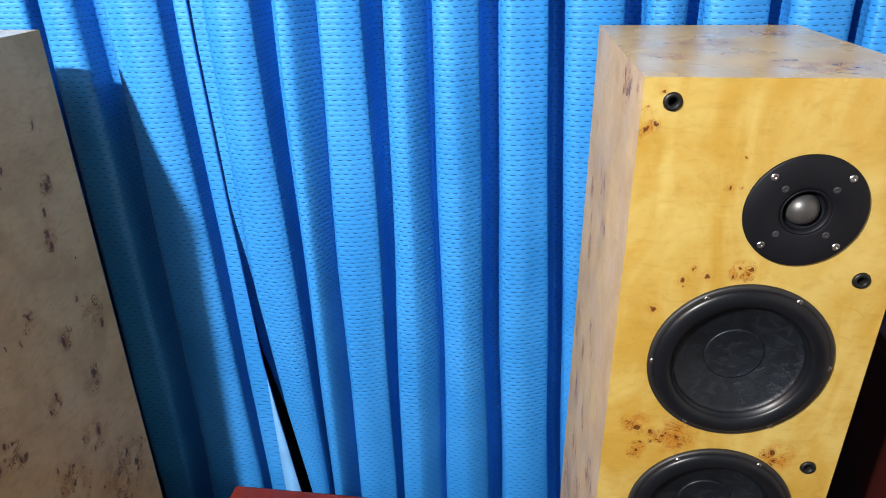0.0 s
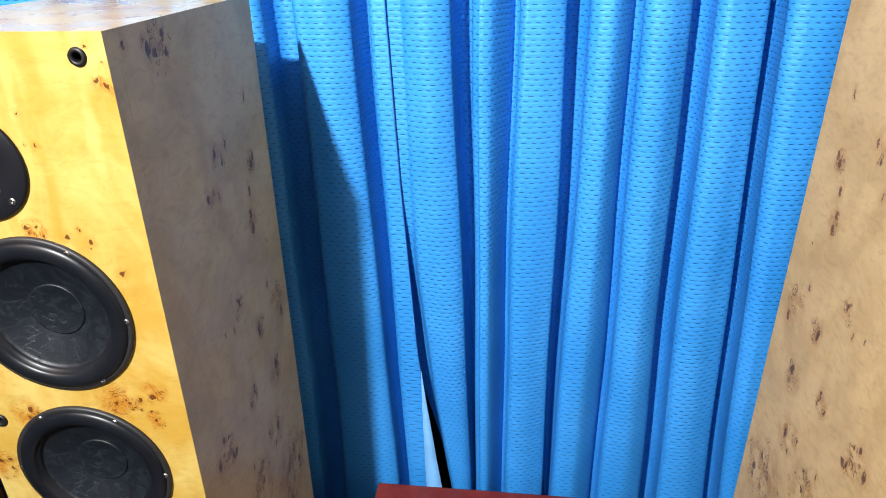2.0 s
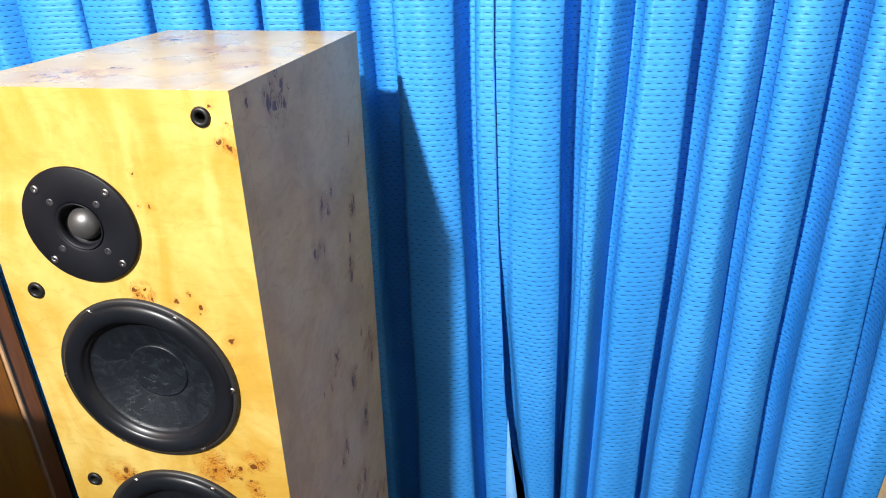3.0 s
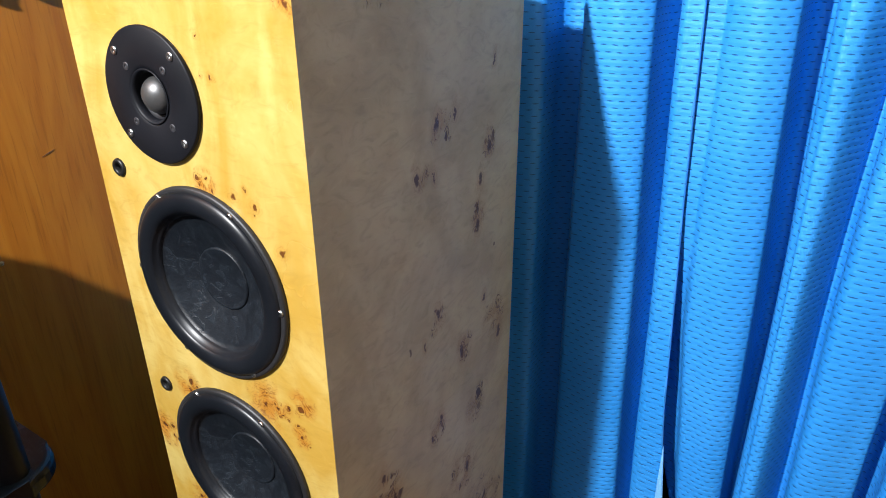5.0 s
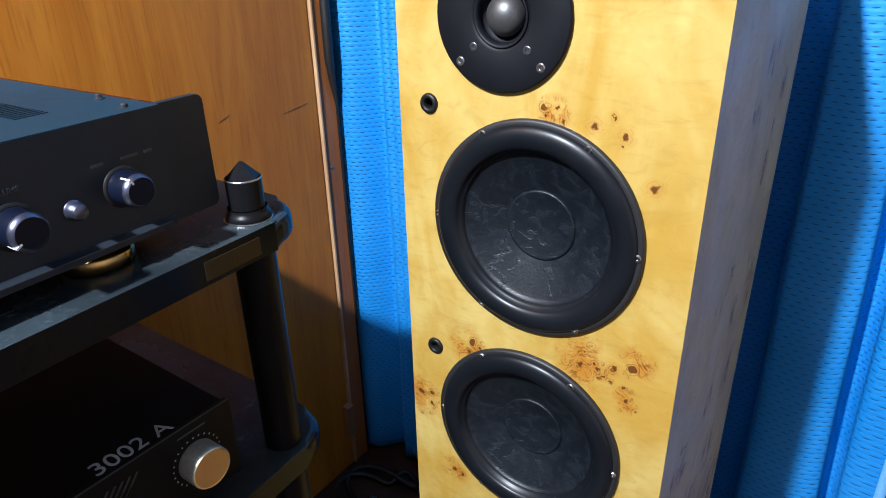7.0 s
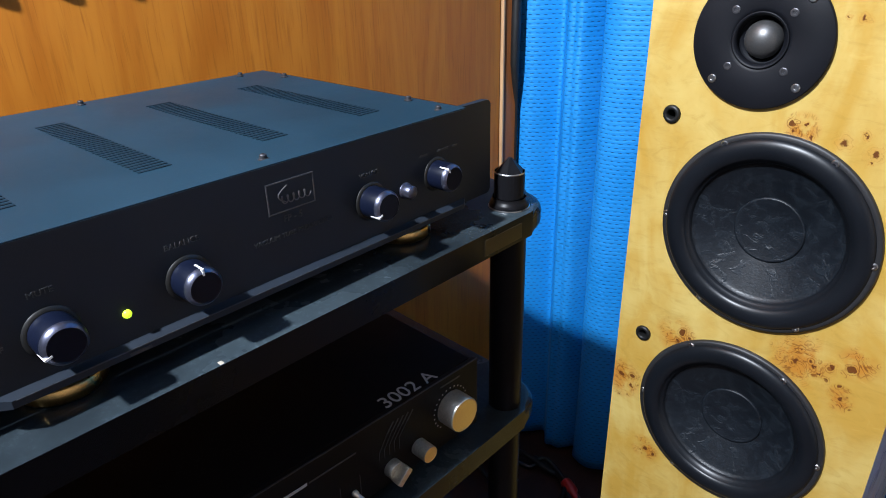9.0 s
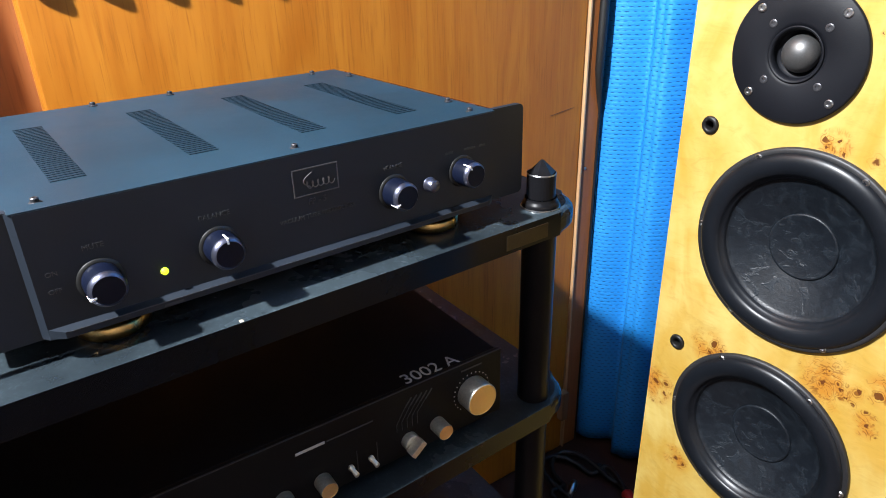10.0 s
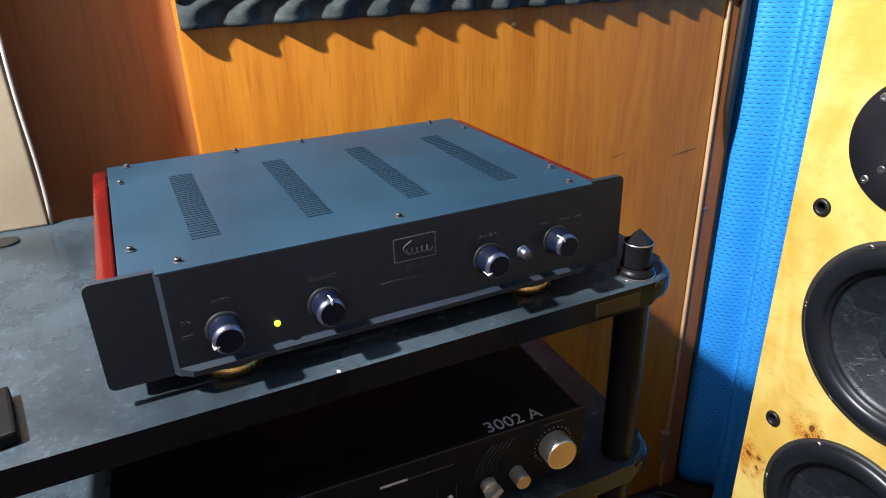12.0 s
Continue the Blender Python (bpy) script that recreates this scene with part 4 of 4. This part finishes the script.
# ---- second amplifier on the shelf below ----
def integrated_amp():
    zb, zt, xf, x0, y0, y1 = 0.6705, 0.739, -0.898, -1.22, -0.017, 0.420
    ob = thing("integrated_amplifier", RIG @ pose((xf + x0) / 2, (y0 + y1) / 2, 0.655), "flat black amplifier with champagne metal knobs on the lower shelf", "amplifier")
    inv = Matrix.Translation((-(xf + x0) / 2, -(y0 + y1) / 2, -0.655))
    part("case", box(x0, xf - 0.006, y0 + 0.004, y1 - 0.004, zb, zt + 0.0015, 0.001), M["tuner"], ob, "matt black metal case", m=inv)
    part("front_panel", box(xf - 0.0055, xf, y0, y1, zb - 0.003, zt + 0.0015, 0.0008), M["tuner_face"], ob, "black front panel", m=inv)
    part("front_edge", box(xf - 0.0012, xf + 0.0003, y0, y1, zt + 0.0013, zt + 0.0019), M["ink_dim"], ob, m=inv)
    def kn(y, z, r, d, mats):
        base = inv @ Matrix.Translation((xf + 0.0002, y, z)) @ EAST
        k = part("knob", lathe([(r, 0), (r, d * 0.94), (r * 0.96, d)], 40), M[mats[0]], ob, "turned metal knob", True, base)
        part("knob_face", lathe([(r * 0.96, d), (r * 0.9, d - 0.0003), (0, d - 0.0003)], 40), M[mats[1]], k)
        return k
    kn(0.384, 0.7065, 0.0165, 0.018, ("silver", "champagne"))
    kn(0.343, 0.687, 0.0078, 0.016, ("silver", "champagne"))
    sel = kn(0.312, 0.684, 0.0082, 0.008, ("silver", "silver"))
    part("grip", box(-0.0085, 0.0085, -0.0032, 0.0032, 0.008, 0.018, 0.001), M["silver"], sel, m=Matrix.Rotation(radians(-50), 4, "Z"))
    for y in (0.272, 0.252):
        part("toggle", lathe([(0.0028, 0), (0.0028, 0.003), (0.0019, 0.003), (0.0024, 0.012), (0, 0.0125)], 14), M["silver"], ob, "short metal toggle", True, inv @ Matrix.Translation((xf + 0.0002, y, 0.684)) @ EAST)
        part("print_bar", box(0, 0.0003, -0.0003, 0.0003, -0.012, 0.012), M["ink_dim"], ob, m=inv @ Matrix.Translation((xf, y + 0.007, 0.686)))
    for y in (0.225, 0.19, 0.155):
        kn(y, 0.684, 0.0078, 0.015, ("silver", "champagne"))
    dot = None
    for i in range(21):
        a = radians(-140 + 280 * i / 20)
        mm = inv @ Matrix.Translation((xf + 0.0003, 0.384 + 0.0205 * math.sin(a), 0.7065 + 0.0205 * math.cos(a)))
        dot = share(dot, ob, mm) if dot else part("scale_dot", box(-0.0001, 0.0001, -0.0006, 0.0006, -0.0006, 0.0006), M["ink"], ob, m=mm)
    for i in range(5):
        y = 0.300 + 0.0055 * i
        part("selector_line", tube([(xf + 0.0003, y, 0.698), (xf + 0.0003, y, 0.706 + 0.001 * i), (xf + 0.0003, y + 0.010, 0.722)], 0.0003, 5), M["ink_dim"], ob, m=inv)
        part("print_bar", box(-0.0001, 0.0002, -0.0055, 0.0055, -0.0007, 0.0007), M["ink_dim"], ob, m=inv @ Matrix.Translation((xf + 0.0002, y + 0.0135, 0.7255)) @ Matrix.Rotation(radians(50), 4, "X"))
    part("print_bar", box(-0.0001, 0.0002, -0.012, 0.012, -0.0008, 0.0008), M["ink_dim"], ob, m=inv @ Matrix.Translation((xf + 0.0002, 0.384, 0.7335)))
    part("brand_bar", box(-0.0001, 0.0002, -0.013, 0.013, -0.0013, 0.0013), M["ink"], ob, m=inv @ Matrix.Translation((xf + 0.0002, 0.218, 0.7225)))
    part("print_bar", box(-0.0001, 0.0002, -0.022, 0.022, -0.0007, 0.0007), M["ink_dim"], ob, m=inv @ Matrix.Translation((xf + 0.0002, 0.255, 0.7225)))
    # model number on the top cover, read from the front
    lettering("lettering", "3002 A", 0.0205, M["ink"], ob, inv @ Matrix.Translation((-0.9035, 0.345, zt + 0.0018)) @ Matrix.Rotation(radians(90), 4, "Z"))
    foot = None
    for x in (-0.94, -1.18):
        for y in (0.03, 0.375):
            mm = inv @ Matrix.Translation((x, y, 0.6553))
            foot = share(foot, ob, mm) if foot else part("foot", lathe([(0.014, 0), (0.016, 0.004), (0.016, 0.0149)], 24), M["rubber"], ob, m=mm)


integrated_amp()


# ---- foam tiles on the panel ----
def foam(y0, y1, z0, z1, label):
    step = 0.006
    ny, nz = round((y1 - y0) / step), round((z1 - z0) / step)
    bm = bmesh.new()
    xw = -1.3515
    g = []
    for i in range(ny + 1):
        col = []
        for j in range(nz + 1):
            y, z = y0 + (y1 - y0) * i / ny, z0 + (z1 - z0) * j / nz
            a = (y - 0.126) / 0.060 - 0.9 * (z - z0) / 0.060 + 0.25 * math.sin((z - z0) / 0.011)
            h = 0.005 + 0.0085 * (1 + math.sin(2 * math.pi * a))
            h += 0.0012 * noise.noise((y * 90, z * 90, 3.1))
            col.append(bm.verts.new((xw + h, y, z)))
        g.append(col)
    for i in range(ny):
        for j in range(nz):
            bm.faces.new((g[i][j], g[i + 1][j], g[i + 1][j + 1], g[i][j + 1]))
    rim = [g[i][0] for i in range(ny)] + [g[ny][j] for j in range(nz)] + [g[i][nz] for i in range(ny, 0, -1)] + [g[0][j] for j in range(nz, 0, -1)]
    back = [bm.verts.new((xw, v.co.y, v.co.z)) for v in rim]
    for k in range(len(rim)):
        q = (k + 1) % len(rim)
        bm.faces.new((rim[k], back[k], back[q], rim[q]))
    tagged(part("foam_tile", bm, M["foam"], None, smooth=True), label, "acoustic foam", "foam tiles")


foam(0.128, 0.512, 1.076, 1.60, "dark grey egg-crate foam tile on the wood panel")
foam(0.516, 0.975, 1.075, 1.60, "dark grey egg-crate foam tile on the wood panel")
nail = part("nail", lathe([(0.004, 0), (0.0045, 0.001), (0.002, 0.003), (0, 0.0035)], 12), M["brass"], None, m=Matrix.Translation((-1.352, 0.583, 1.051)) @ EAST)
tagged(nail, "small brass nail in the wood panel", "nail")
tagged(part("nail", lathe([(0.003, 0), (0.0034, 0.001), (0.0015, 0.0022), (0, 0.0024)], 12), M["steel"], None, m=Matrix.Translation((-1.350, 1.001, 0.69)) @ EAST), "small bright nail in the dark corner strip", "nail")
tagged(part("nail", lathe([(0.0035, 0), (0.004, 0.001), (0.0018, 0.0026), (0, 0.003)], 12), M["brass"], None, m=Matrix.Translation((-1.352, 0.68, 0.68)) @ EAST), "small brown nail low in the wood panel", "nail")


# ---- board standing on the rack ----
board = thing("board", pose(-1.29, -0.3, 0.8810), "beige board with a pale worn edge standing on the rack", "board")
part("sheet", box(-0.012, 0.006, -0.30, 0.246, 0.0, 0.62, 0.002), M["beige"], board)
part("edge_band", tube([(0.004, 0.2495 + 0.002 * math.sin(9 * z) + 0.0012 * math.sin(31 * z), z) for z in [0.62 * i / 30 for i in range(31)]], 0.0021, 8), M["cream"], board, "pale worn edge", True)


# ---- small stick drive on the rack ----
stick = thing("usb_stick", RIG @ pose(-0.915, -0.0535, 0.8722, 0, 0, 12), "black stick drive with a bare metal plug on the rack", "usb stick")
part("body", box(-0.028, 0.034, -0.012, 0.012, 0.0, 0.0105, 0.0022), M["tuner"], stick)
plug = part("plug", box(-0.045, -0.0282, -0.0062, 0.0062, 0.0028, 0.0073, 0.0004), M["steel"], stick, "silver metal plug")
for dy in (-0.003, 0.003):
    part("plug_hole", box(-0.040, -0.0365, dy - 0.0012, dy + 0.0012, 0.0073, 0.0076), M["black_hole"], plug)
for i, w in enumerate((0.016, 0.012)):
    part("print_bar", box(-0.012, -0.012 + w * 1.6, -0.003 + 0.005 * i, -0.0018 + 0.005 * i, 0.0105, 0.0107), M["ink_dim"], stick)


# ---- corner clutter ----
strap = part("strap", tube([(-1.3405, 1.017, 1.9), (-1.3405, 1.017, 1.3), (-1.3405, 1.015, 1.1), (-1.3405, 1.0125, 0.96), (-1.3410, 1.012, 0.88), (-1.3435, 1.018, 0.84), (-1.3470, 1.0270, 0.80), (-1.3478, 1.0282, 0.3), (-1.3478, 1.0282, 0.006)],
                            [0.0085, 0.0088, 0.0088, 0.0086, 0.0080, 0.006, 0.0025, 0.002, 0.002], 12), M["cable"], None, smooth=True)
tagged(strap, "black sleeved cable hanging in the corner", "cable")
block = part("block", box(-1.3515, -1.334, 0.966, 0.984, 0.095, 0.17, 0.002), M["block_wood"], None)
tagged(block, "small brown wooden block on the panel edge", "block")
loop = [(-1.20 + 0.10 * math.cos(a * 0.7) + 0.03 * math.sin(2.3 * a), 0.93 + 0.07 * math.sin(a * 0.7) + 0.012 * math.cos(3 * a), 0.008 + 0.012 * abs(math.sin(a * 0.9))) for a in [i * 0.3 for i in range(70)]]
tagged(part("cable", tube(loop, 0.0055, 8), M["cable"], None, smooth=True), "tangled black cable on the floor", "cable")
tagged(part("plug", lathe([(0, 0), (0.012, 0.0), (0.013, 0.004), (0.013, 0.03), (0.008, 0.036), (0.006, 0.055), (0, 0.055)], 20), M["red"], None, smooth=True, m=pose(-1.15, 0.985, 0.016, 90, 0, 65)), "red plastic plug on the floor", "plug")
tagged(part("connector", lathe([(0, 0), (0.008, 0.0), (0.009, 0.003), (0.009, 0.022), (0.006, 0.026), (0.006, 0.04), (0, 0.04)], 20), M["steel"], None, smooth=True, m=pose(-1.235, 0.915, 0.020, 90, 0, 30)), "shiny metal connector on the floor", "connector")
